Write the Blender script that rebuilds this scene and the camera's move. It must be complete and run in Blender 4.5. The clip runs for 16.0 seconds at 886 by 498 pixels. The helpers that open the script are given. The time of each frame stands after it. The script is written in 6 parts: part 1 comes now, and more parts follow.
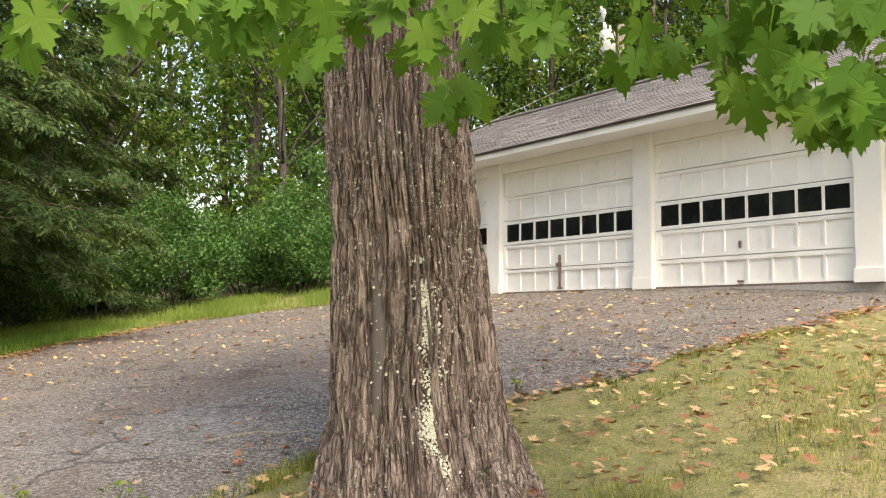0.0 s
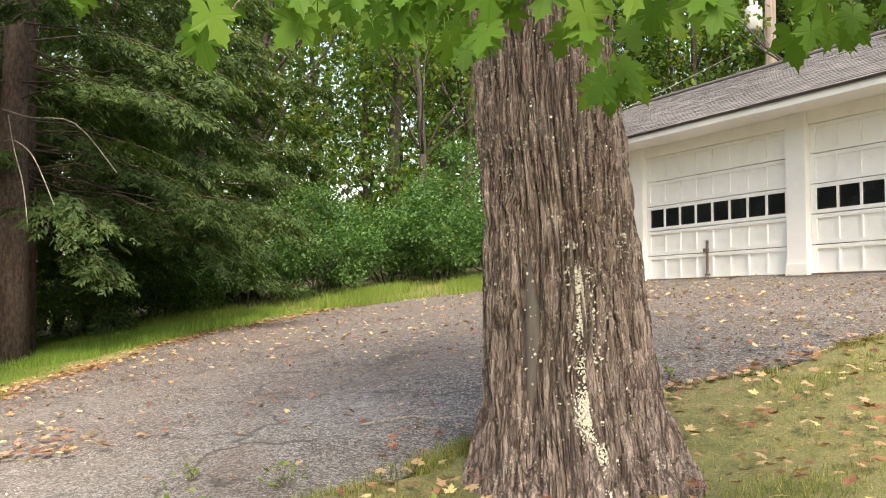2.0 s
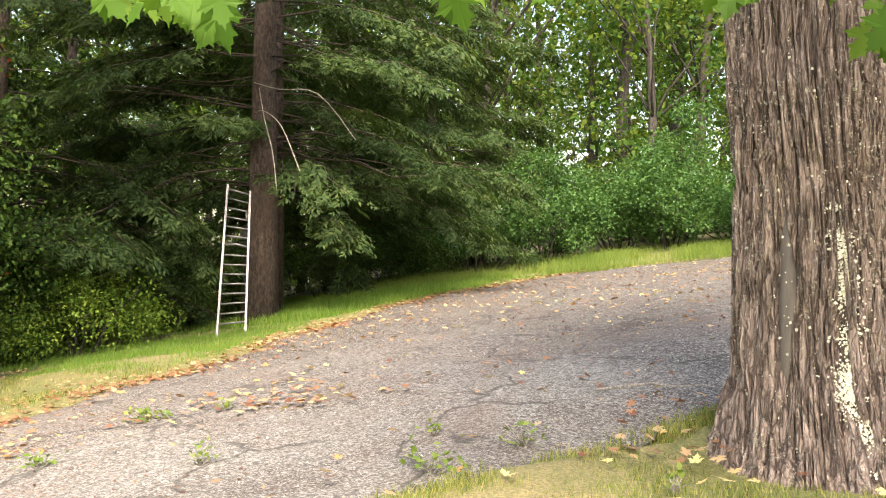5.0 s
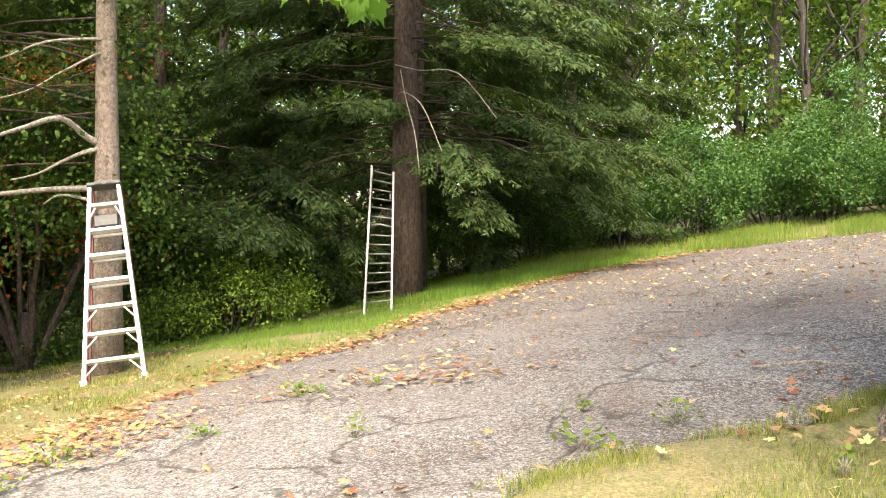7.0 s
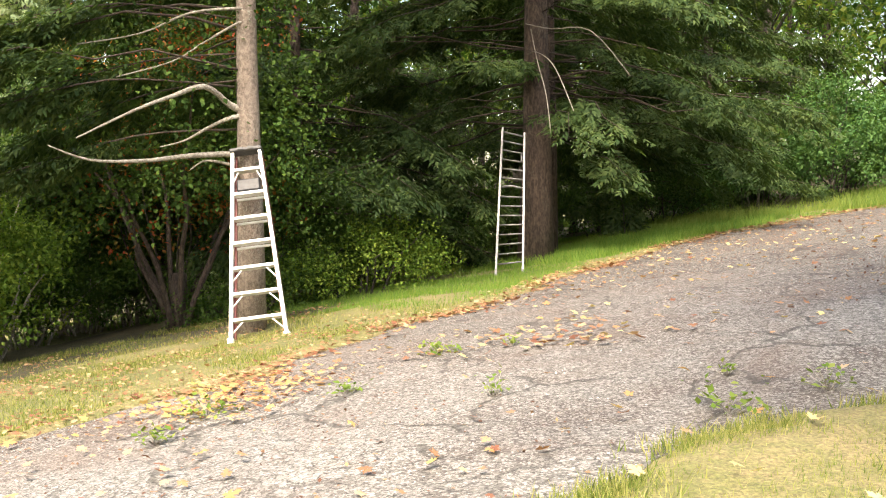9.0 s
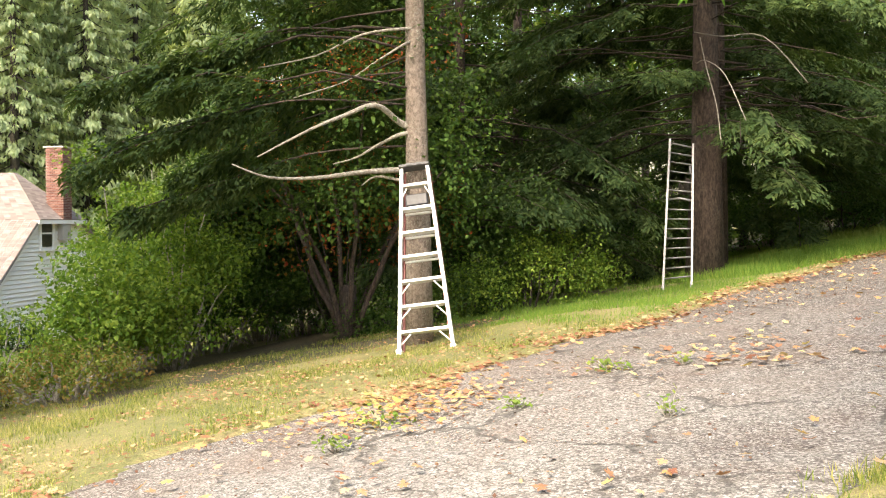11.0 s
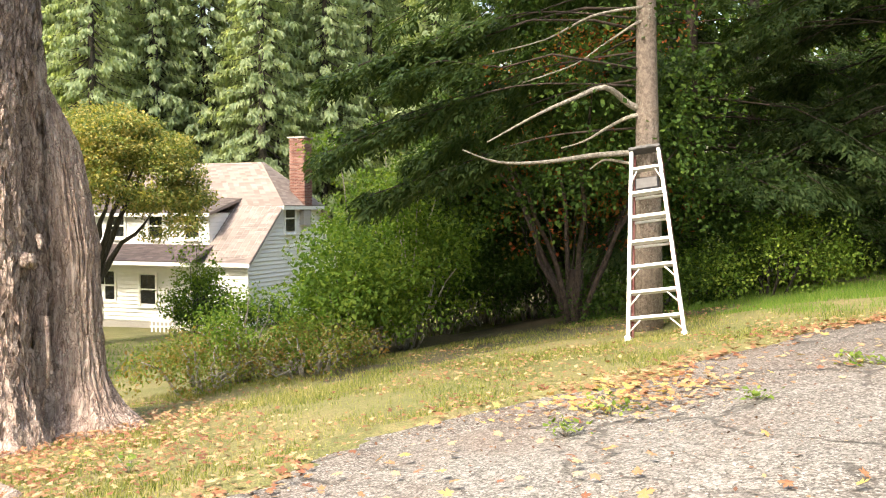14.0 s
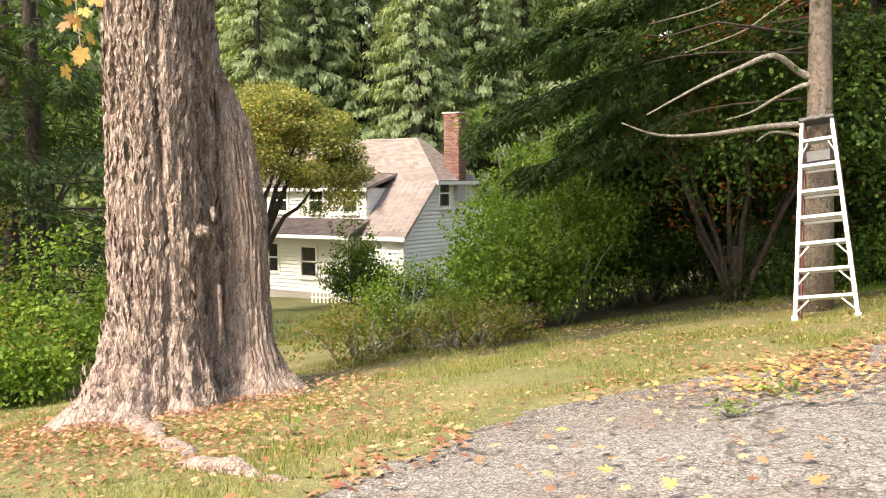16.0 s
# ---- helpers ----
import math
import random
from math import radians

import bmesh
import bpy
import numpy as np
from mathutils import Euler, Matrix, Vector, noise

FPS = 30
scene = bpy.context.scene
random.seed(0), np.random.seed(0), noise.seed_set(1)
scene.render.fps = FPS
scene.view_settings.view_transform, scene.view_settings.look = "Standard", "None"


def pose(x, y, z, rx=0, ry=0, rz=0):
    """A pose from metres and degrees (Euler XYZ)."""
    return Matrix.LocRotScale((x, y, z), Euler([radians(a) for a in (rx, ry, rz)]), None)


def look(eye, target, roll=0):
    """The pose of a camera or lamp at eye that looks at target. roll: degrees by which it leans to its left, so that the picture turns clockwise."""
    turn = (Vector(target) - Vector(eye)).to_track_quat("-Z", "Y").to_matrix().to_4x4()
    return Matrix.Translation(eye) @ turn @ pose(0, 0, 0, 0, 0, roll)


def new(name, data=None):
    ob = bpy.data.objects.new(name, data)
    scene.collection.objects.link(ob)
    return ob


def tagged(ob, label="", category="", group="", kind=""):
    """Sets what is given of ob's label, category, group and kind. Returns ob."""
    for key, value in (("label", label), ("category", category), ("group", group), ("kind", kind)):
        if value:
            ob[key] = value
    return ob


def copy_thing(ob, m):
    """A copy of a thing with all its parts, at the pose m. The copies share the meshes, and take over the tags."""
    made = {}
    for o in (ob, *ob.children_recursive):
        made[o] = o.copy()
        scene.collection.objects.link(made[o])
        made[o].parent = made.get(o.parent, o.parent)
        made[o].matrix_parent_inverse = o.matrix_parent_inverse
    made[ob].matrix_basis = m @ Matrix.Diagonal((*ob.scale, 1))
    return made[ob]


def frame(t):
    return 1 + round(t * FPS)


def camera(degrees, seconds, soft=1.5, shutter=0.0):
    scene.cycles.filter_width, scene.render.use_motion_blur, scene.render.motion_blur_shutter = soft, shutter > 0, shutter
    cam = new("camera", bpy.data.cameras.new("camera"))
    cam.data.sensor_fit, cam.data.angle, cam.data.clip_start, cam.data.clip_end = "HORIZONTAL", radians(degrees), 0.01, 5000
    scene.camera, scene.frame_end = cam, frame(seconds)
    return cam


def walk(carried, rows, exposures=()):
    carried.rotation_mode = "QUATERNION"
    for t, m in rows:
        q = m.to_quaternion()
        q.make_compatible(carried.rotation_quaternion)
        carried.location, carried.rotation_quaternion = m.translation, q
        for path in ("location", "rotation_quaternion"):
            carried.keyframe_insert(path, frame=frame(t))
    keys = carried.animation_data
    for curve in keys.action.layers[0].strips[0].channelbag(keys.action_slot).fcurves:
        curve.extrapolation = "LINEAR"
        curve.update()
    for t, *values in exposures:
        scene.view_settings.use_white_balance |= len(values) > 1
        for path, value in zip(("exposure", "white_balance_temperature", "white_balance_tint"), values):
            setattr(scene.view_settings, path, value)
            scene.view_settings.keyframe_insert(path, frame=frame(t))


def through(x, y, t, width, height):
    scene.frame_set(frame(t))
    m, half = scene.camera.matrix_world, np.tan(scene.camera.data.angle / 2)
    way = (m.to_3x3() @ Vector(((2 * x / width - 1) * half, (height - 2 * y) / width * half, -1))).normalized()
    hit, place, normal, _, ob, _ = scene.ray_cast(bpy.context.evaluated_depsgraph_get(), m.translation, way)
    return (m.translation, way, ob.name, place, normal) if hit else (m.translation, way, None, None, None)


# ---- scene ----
cam = camera(50.65, 16.0, soft=1.1)
GROUND = (0.4196, 0.9762, 0.9264, -0.1610, 0.0494, 0.0421, -0.0332, -0.0416, -0.0078, -0.0021)
PATH = [
    (0.0, pose(0.000, 0.000, 1.600, 94.39, -0.23, -0.00)),
    (0.5, pose(-0.023, 0.002, 1.600, 93.97, -0.23, 1.78)),
    (1.0, pose(-0.045, 0.009, 1.598, 93.70, -0.14, 3.95)),
    (1.5, pose(-0.064, 0.010, 1.595, 93.62, -0.42, 5.90)),
    (2.0, pose(-0.081, 0.010, 1.591, 93.63, -0.22, 8.37)),
    (2.5, pose(-0.107, 0.011, 1.586, 93.52, -0.15, 11.31)),
    (3.0, pose(-0.118, 0.016, 1.579, 93.19, 0.43, 13.88)),
    (3.5, pose(-0.133, 0.024, 1.574, 92.35, 0.01, 16.55)),
    (4.0, pose(-0.146, 0.023, 1.574, 91.75, -0.31, 18.48)),
    (6.5, pose(-0.229, 0.038, 1.547, 90.74, -1.31, 27.98)),
    (7.0, pose(-0.232, 0.038, 1.541, 90.04, -0.54, 30.45)),
    (7.5, pose(-0.241, 0.035, 1.538, 89.29, -0.65, 32.73)),
    (8.0, pose(-0.250, 0.024, 1.530, 88.44, -0.57, 34.44)),
    (10.5, pose(-0.303, -0.058, 1.567, 87.98, 0.10, 45.30)),
    (11.0, pose(-0.304, -0.073, 1.570, 88.33, 0.01, 47.97)),
    (11.5, pose(-0.312, -0.080, 1.567, 88.40, 0.20, 50.58)),
    (12.0, pose(-0.320, -0.092, 1.561, 88.16, 0.52, 53.10)),
    (12.5, pose(-0.324, -0.100, 1.560, 87.82, 0.50, 56.10)),
    (13.0, pose(-0.327, -0.098, 1.560, 87.69, -0.00, 57.90)),
    (13.5, pose(-0.337, -0.105, 1.560, 87.58, -0.01, 60.03)),
    (14.0, pose(-0.338, -0.112, 1.558, 87.45, 0.18, 61.58)),
    (14.5, pose(-0.342, -0.119, 1.555, 87.29, -0.04, 63.77)),
    (15.0, pose(-0.344, -0.128, 1.555, 87.08, -0.24, 66.19)),
    (15.5, pose(-0.354, -0.137, 1.551, 86.60, -0.20, 68.62)),
    (16.0, pose(-0.362, -0.143, 1.547, 85.97, 0.19, 70.89)),
]
walk(cam, PATH, exposures=[(0.0, 1.3, 6900, 13), (2.0, 1.42, 6900, 13), (4.0, 1.8, 6900, 13), (7.0, 1.85, 6900, 13), (11.0, 1.75, 6900, 12), (12.5, 1.72, 6900, 11), (14.5, 1.65, 6900, 12), (16.0, 1.45, 6900, 13)])

# ---- light: hazy bright sky, soft sun from behind the start of the turn ----
SUN_ELEV, SUN_AZ = 48.0, 158.0
world = bpy.data.worlds.new("sky")
scene.world = world
world.use_nodes = True
wn = world.node_tree.nodes
sky = wn.new("ShaderNodeTexSky")
sky.sky_type = "NISHITA"
sky.sun_disc = False
sky.sun_elevation = radians(SUN_ELEV)
sky.sun_rotation = radians(SUN_AZ)
sky.dust_density = 4.0
sky.air_density = 1.6
wn["Background"].inputs["Strength"].default_value = 0.15
world.node_tree.links.new(sky.outputs["Color"], wn["Background"].inputs["Color"])
sun = new("sun", bpy.data.lights.new("sun", "SUN"))
sun.data.energy = 3.1
sun.data.angle = radians(16)
sun.data.color = (1.0, 0.91, 0.76)
az, el = radians(SUN_AZ), radians(SUN_ELEV)
sun_dir = Vector((math.sin(az) * math.cos(el), math.cos(az) * math.cos(el), math.sin(el)))
sun.matrix_world = look(sun_dir * 60, (0, 0, 0))


# ---- materials ----
class Mat:
    """A small builder of node materials."""

    def __init__(self, name, rough=0.8, metal=0.0):
        self.m = bpy.data.materials.new(name)
        self.m.use_nodes = True
        self.t = self.m.node_tree
        self.b = self.t.nodes["Principled BSDF"]
        self.b.inputs["Roughness"].default_value = rough
        self.b.inputs["Metallic"].default_value = metal
        self.co = self.t.nodes.new("ShaderNodeTexCoord").outputs["Object"]

    def node(self, kind, ins=None, **props):
        n = self.t.nodes.new(kind)
        for k, v in props.items():
            setattr_safe(n, k, v)
        for k, v in (ins or {}).items():
            if hasattr(v, "is_output"):
                self.t.links.new(v, n.inputs[k])
            else:
                n.inputs[k].default_value = v
        return n

    def scaled(self, s):
        return self.node("ShaderNodeVectorMath", {0: self.co, 1: s}, operation="MULTIPLY").outputs[0]

    def noise(self, scale, detail=4.0, rough=0.55, vec=None, dist=0.0):
        return self.node("ShaderNodeTexNoise", {"Vector": vec or self.co, "Scale": scale, "Detail": detail, "Roughness": rough, "Distortion": dist}).outputs["Fac"]

    def voro(self, scale, feature="F1", vec=None, out="Distance"):
        return self.node("ShaderNodeTexVoronoi", {"Vector": vec or self.co, "Scale": scale}, feature=feature).outputs[out]

    def ramp(self, fac, stops):
        n = self.node("ShaderNodeValToRGB", {"Fac": fac})
        els = n.color_ramp.elements
        while len(els) < len(stops):
            els.new(0.5)
        for e, (p, c) in zip(els, stops):
            e.position = p
            e.color = (*c, 1) if isinstance(c, tuple) else (c, c, c, 1)
        return n.outputs["Color"]

    def mix(self, fac, a, b, blend="MIX"):
        n = self.node("ShaderNodeMix", data_type="RGBA", blend_type=blend)
        for i, v in ((0, fac), (6, a), (7, b)):
            if hasattr(v, "is_output"):
                self.t.links.new(v, n.inputs[i])
            elif isinstance(v, tuple):
                n.inputs[i].default_value = (*v, 1)
            else:
                n.inputs[i].default_value = v
        return n.outputs[2]

    def math(self, op, a, b=0.0):
        return self.node("ShaderNodeMath", {0: a, 1: b}, operation=op).outputs[0]

    def color(self, c):
        if hasattr(c, "is_output"):
            self.t.links.new(c, self.b.inputs["Base Color"])
        else:
            self.b.inputs["Base Color"].default_value = (*c, 1)
        return self

    def bump(self, h, strength=0.5, dist=0.01):
        n = self.node("ShaderNodeBump", {"Height": h, "Strength": strength, "Distance": dist})
        self.t.links.new(n.outputs["Normal"], self.b.inputs["Normal"])
        return self

    def island(self):
        return self.node("ShaderNodeNewGeometry").outputs["Random Per Island"]

    def obrand(self):
        return self.node("ShaderNodeObjectInfo").outputs["Random"]

    def leafy(self, color, through=0.45, rough=0.5):
        """Foliage: part of the light passes through the blade."""
        self.color(color)
        self.b.inputs["Roughness"].default_value = rough
        self.b.inputs["Specular IOR Level"].default_value = 0.12
        tr = self.node("ShaderNodeBsdfTranslucent")
        warm = self.mix(1.0, color, (1.25, 1.2, 0.55), "MULTIPLY")
        self.t.links.new(warm, tr.inputs["Color"])
        mx = self.node("ShaderNodeMixShader", {"Fac": through})
        self.t.links.new(self.b.outputs[0], mx.inputs[1])
        self.t.links.new(tr.outputs[0], mx.inputs[2])
        self.t.links.new(mx.outputs[0], self.t.nodes["Material Output"].inputs["Surface"])
        return self


def setattr_safe(n, k, v):
    if k == "operation":
        n.operation = v
    elif k == "feature":
        n.feature = v
    elif k == "data_type":
        n.data_type = v
    elif k == "blend_type":
        n.blend_type = v


def foliage(name, stops, through=0.45, patch=0.8):
    """Leaf colours: spread from leaf to leaf, and in larger patches."""
    m = Mat(name)
    r = m.island()
    p = m.noise(patch, 2.0)
    f = m.math("ADD", m.math("MULTIPLY", r, 0.55), m.math("MULTIPLY", p, 0.5))
    return m.leafy(m.ramp(f, stops), through).m


def white_paint(name, base=(0.86, 0.86, 0.83), dirt=(0.6, 0.58, 0.51)):
    m = Mat(name, 0.55)
    n = m.noise(1.6, 6.0, 0.65)
    g = m.noise(40.0, 3.0)
    c = m.mix(m.ramp(n, [(0.5, 0.0), (0.78, 0.45)]), base, dirt)
    c = m.mix(m.ramp(g, [(0.35, 0.0), (0.7, 0.12)]), c, dirt)
    m.color(c).bump(g, 0.12, 0.004)
    return m.m


def bark(name, dark, mid, light, lichen, amount, zs=0.22, plate=0.0, pz=0.15, warp=0.16, crack=0.05):
    """Bark in long ridges, or with plate > 0 broken into flakes by fine cracks."""
    m = Mat(name, 0.92)
    v = m.scaled((1.0, 1.0, zs))
    n1 = m.noise(26.0, 7.0, 0.7, v)
    n2 = m.noise(3.0, 4.0)
    n3 = m.noise(95.0, 4.0, 0.65, v)
    if plate:
        soft = tuple(q * 0.62 for q in mid)
        c = m.ramp(n1, [(0.38, soft), (0.5, mid), (0.62, light)])
    else:
        c = m.ramp(n1, [(0.43, dark), (0.51, mid), (0.61, light)])
    c = m.mix(m.ramp(n2, [(0.35, 0.0), (0.7, 0.4)]), c, mid)
    c = m.mix(m.ramp(n3, [(0.48, 0.0), (0.66, 0.55)]), c, light)
    c = m.mix(m.ramp(n3, [(0.34, 0.3 if plate else 0.6), (0.46, 0.0)]), c, dark)
    h = m.math("ADD", n1, m.math("MULTIPLY", n3, 0.6))
    if plate:
        w = m.node("ShaderNodeVectorMath", {0: m.scaled((1.0, 1.0, pz)), 1: m.node("ShaderNodeVectorMath", {0: m.node("ShaderNodeTexNoise", {"Vector": m.co, "Scale": 7.0, "Detail": 5.0}).outputs["Color"], 1: (warp, warp, warp)}, operation="MULTIPLY").outputs[0]}, operation="ADD").outputs[0]
        e = m.voro(plate, "DISTANCE_TO_EDGE", w)
        tone = m.node("ShaderNodeSeparateColor", {0: m.voro(plate, "F1", w, "Color")}).outputs[0]
        c = m.mix(m.ramp(tone, [(0.2, 0.0), (0.9, 0.5)]), c, light)
        c = m.mix(m.ramp(e, [(crack * 0.2, 0.55 + 3 * (crack - 0.05)), (crack, 0.0)]), c, dark)
        e2 = m.voro(plate * 2.6, "DISTANCE_TO_EDGE", w)
        c = m.mix(m.ramp(e2, [(0.01, 0.5), (0.09, 0.0)]), c, soft)
        h = m.math("ADD", h, m.math("MULTIPLY", m.ramp(e2, [(0.0, 0.0), (0.12, 1.0)]), 0.5))
        h = m.math("ADD", h, m.math("MULTIPLY", m.ramp(e, [(0.0, 0.0), (0.14, 1.0)]), 0.8))
    spots = m.noise(48.0, 5.0, 0.7)
    where = m.noise(2.2, 2.0)
    k = m.math("MULTIPLY", m.ramp(spots, [(0.56, 0.0), (0.64, 1.0)]), m.ramp(where, [(0.5 - amount, 0.0), (0.72 - amount, 1.0)]))
    c = m.mix(k, c, lichen)
    m.color(c)
    m.bump(h, 0.9, 0.02)
    return m.m


M = {}
M["bark_maple"] = bark("furrowed_bark", (0.045, 0.03, 0.026), (0.19, 0.138, 0.12), (0.42, 0.335, 0.3), (0.58, 0.58, 0.48), 0.07, 0.11, 19.0, 0.085, 0.06, 0.11)
M["bark_old"] = bark("flaking_bark", (0.07, 0.036, 0.028), (0.32, 0.228, 0.196), (0.51, 0.415, 0.37), (0.42, 0.43, 0.36), 0.1, 0.16, 11.0)
M["bark_spruce"] = bark("scaly_bark", (0.10, 0.08, 0.066), (0.21, 0.165, 0.14), (0.3, 0.25, 0.215), (0.45, 0.46, 0.40), 0.08, 0.8)
M["bark_hemlock"] = bark("reddish_bark", (0.018, 0.012, 0.01), (0.055, 0.038, 0.031), (0.1, 0.073, 0.06), (0.15, 0.15, 0.13), 0.0, 0.35)
M["bark_forest"] = bark("woodland_bark", (0.016, 0.014, 0.012), (0.045, 0.037, 0.031), (0.09, 0.074, 0.062), (0.15, 0.16, 0.12), 0.03)
M["branch"] = bark("branch_bark", (0.14, 0.12, 0.10), (0.28, 0.25, 0.215), (0.42, 0.39, 0.35), (0.46, 0.48, 0.42), 0.12, 0.7)
M["maple_leaf"] = foliage("maple_leaf", [(0.2, (0.05, 0.12, 0.016)), (0.55, (0.085, 0.175, 0.024)), (0.85, (0.15, 0.25, 0.04))], 0.5, 1.2)
M["hemlock"] = foliage("hemlock_needles", [(0.2, (0.028, 0.054, 0.02)), (0.5, (0.052, 0.09, 0.032)), (0.85, (0.1, 0.138, 0.05))], 0.4)
M["hemlock_thin"] = foliage("sparse_needles", [(0.2, (0.04, 0.07, 0.03)), (0.5, (0.075, 0.115, 0.045)), (0.85, (0.16, 0.14, 0.055))], 0.35)
# distance haze is put into this pale needle colour
M["spruce_hazed"] = foliage("hazed_spruce_needles", [(0.2, (0.21, 0.285, 0.18)), (0.5, (0.29, 0.365, 0.225)), (0.85, (0.37, 0.43, 0.265))], 0.6)
M["shrub"] = foliage("shrub_leaf", [(0.2, (0.065, 0.13, 0.022)), (0.5, (0.13, 0.225, 0.036)), (0.85, (0.26, 0.34, 0.065))], 0.45)
M["shrub_cool"] = foliage("honeysuckle_leaf", [(0.2, (0.04, 0.1, 0.035)), (0.5, (0.075, 0.16, 0.05)), (0.85, (0.13, 0.23, 0.075))], 0.45)
# darker copy of the shrub leaf: shade put into colour, also dark shrubs
M["shrub_dark_shaded"] = foliage("dark_shaded_shrub_leaf", [(0.2, (0.03, 0.065, 0.016)), (0.5, (0.055, 0.11, 0.024)), (0.85, (0.11, 0.17, 0.035))], 0.35)
M["shrub_dry"] = foliage("yellowing_shrub_leaf", [(0.2, (0.09, 0.15, 0.03)), (0.5, (0.17, 0.2, 0.045)), (0.85, (0.3, 0.17, 0.07))], 0.45)
M["forest_leaf"] = foliage("woodland_leaf", [(0.2, (0.03, 0.075, 0.018)), (0.5, (0.07, 0.145, 0.03)), (0.8, (0.16, 0.2, 0.04)), (0.95, (0.3, 0.22, 0.05))], 0.5, 0.35)
M["red_leaf"] = foliage("turning_leaf", [(0.2, (0.12, 0.16, 0.03)), (0.45, (0.35, 0.16, 0.05)), (0.8, (0.42, 0.09, 0.05))], 0.5)
M["gold_tree"] = foliage("golden_green_leaf", [(0.25, (0.1, 0.15, 0.05)), (0.5, (0.21, 0.245, 0.08)), (0.82, (0.46, 0.38, 0.14))], 0.45, 0.35)
M["grass"] = foliage("grass_blade", [(0.18, (0.06, 0.1, 0.02)), (0.45, (0.17, 0.215, 0.05)), (0.72, (0.34, 0.32, 0.12)), (0.95, (0.52, 0.43, 0.24))], 0.35, 0.5)
M["grass_lush"] = foliage("lush_grass_blade", [(0.2, (0.07, 0.15, 0.025)), (0.5, (0.13, 0.24, 0.04)), (0.85, (0.24, 0.31, 0.07))], 0.4, 0.5)
M["grass_gold"] = foliage("tall_yellow_grass", [(0.2, (0.085, 0.16, 0.03)), (0.5, (0.15, 0.225, 0.045)), (0.85, (0.26, 0.3, 0.085))], 0.4, 0.5)
M["litter"] = foliage("fallen_leaf", [(0.15, (0.1, 0.045, 0.03)), (0.35, (0.22, 0.095, 0.06)), (0.55, (0.33, 0.18, 0.1)), (0.75, (0.45, 0.32, 0.2)), (0.92, (0.46, 0.36, 0.1))], 0.2, 0.8)
M["litter_gold"] = foliage("fresh_fallen_leaf", [(0.2, (0.34, 0.17, 0.09)), (0.55, (0.45, 0.28, 0.12)), (0.85, (0.52, 0.4, 0.13))], 0.25, 0.8)
M["litter_tan"] = foliage("tan_fallen_leaf", [(0.2, (0.3, 0.2, 0.1)), (0.5, (0.5, 0.39, 0.2)), (0.85, (0.62, 0.53, 0.24))], 0.2, 0.8)
M["litter_rust"] = foliage("rust_leaf_crumbs", [(0.15, (0.06, 0.03, 0.022)), (0.45, (0.13, 0.066, 0.045)), (0.75, (0.26, 0.16, 0.095)), (0.95, (0.56, 0.47, 0.26))], 0.1, 0.8)
M["white"] = white_paint("weathered_white_paint")
M["trim"] = white_paint("white_trim", (0.82, 0.82, 0.79), (0.6, 0.58, 0.52))
M["siding"] = white_paint("white_siding", (0.8, 0.8, 0.78), (0.62, 0.61, 0.57))

a = Mat("dark_pane", 0.08)
a.color(a.ramp(a.noise(3.0), [(0.3, (0.006, 0.007, 0.008)), (0.7, (0.02, 0.022, 0.024))]))
M["pane"] = a.m
a = Mat("bare_aluminium", 0.5, 0.6)
g = a.noise(30.0, 4.0)
a.color(a.ramp(g, [(0.3, (0.15, 0.15, 0.152)), (0.7, (0.23, 0.23, 0.232))])).bump(g, 0.08, 0.002)
M["alu"] = a.m
a = Mat("painted_aluminium", 0.42, 0.25)
g = a.noise(24.0, 4.0)
a.color(a.ramp(g, [(0.3, (0.6, 0.6, 0.61)), (0.7, (0.72, 0.72, 0.73))])).bump(g, 0.06, 0.002)
M["alu_white"] = a.m
a = Mat("grey_cap_plastic", 0.55)
a.color(a.ramp(a.noise(20.0), [(0.3, (0.04, 0.04, 0.045)), (0.7, (0.09, 0.09, 0.095))]))
M["cap_grey"] = a.m
a = Mat("dark_plastic", 0.5)
a.color(a.ramp(a.noise(20.0), [(0.3, (0.012, 0.012, 0.016)), (0.7, (0.04, 0.04, 0.046))]))
M["plastic"] = a.m
a = Mat("red_rail_side", 0.5)
a.color(a.ramp(a.noise(20.0), [(0.3, (0.16, 0.035, 0.035)), (0.7, (0.24, 0.06, 0.055))]))
M["red_side"] = a.m
a = Mat("rusty_iron", 0.7, 0.4)
a.color(a.ramp(a.noise(50.0), [(0.35, (0.1, 0.06, 0.045)), (0.65, (0.25, 0.2, 0.17))]))
M["iron"] = a.m
a = Mat("asphalt_shingle", 0.9)
r1 = a.island()
c = a.ramp(a.math("ADD", a.math("MULTIPLY", r1, 0.6), a.math("MULTIPLY", a.noise(1.1, 5.0), 0.5)), [(0.2, (0.045, 0.042, 0.041)), (0.5, (0.085, 0.08, 0.079)), (0.85, (0.15, 0.142, 0.14))])
g = a.noise(180.0, 2.0)
a.color(a.mix(a.ramp(g, [(0.4, 0.0), (0.7, 0.35)]), c, (0.24, 0.225, 0.22))).bump(g, 0.4, 0.004)
M["shingle"] = a.m
a = Mat("brown_house_shingle", 0.9)
c = a.ramp(a.math("ADD", a.math("MULTIPLY", a.island(), 0.6), a.math("MULTIPLY", a.noise(0.8, 5.0), 0.4)), [(0.2, (0.18, 0.145, 0.132)), (0.5, (0.235, 0.195, 0.18)), (0.85, (0.3, 0.255, 0.235))])
a.color(c).bump(a.noise(60.0), 0.4, 0.01)
M["house_shingle"] = a.m
a = Mat("dark_porch_shingle", 0.9)
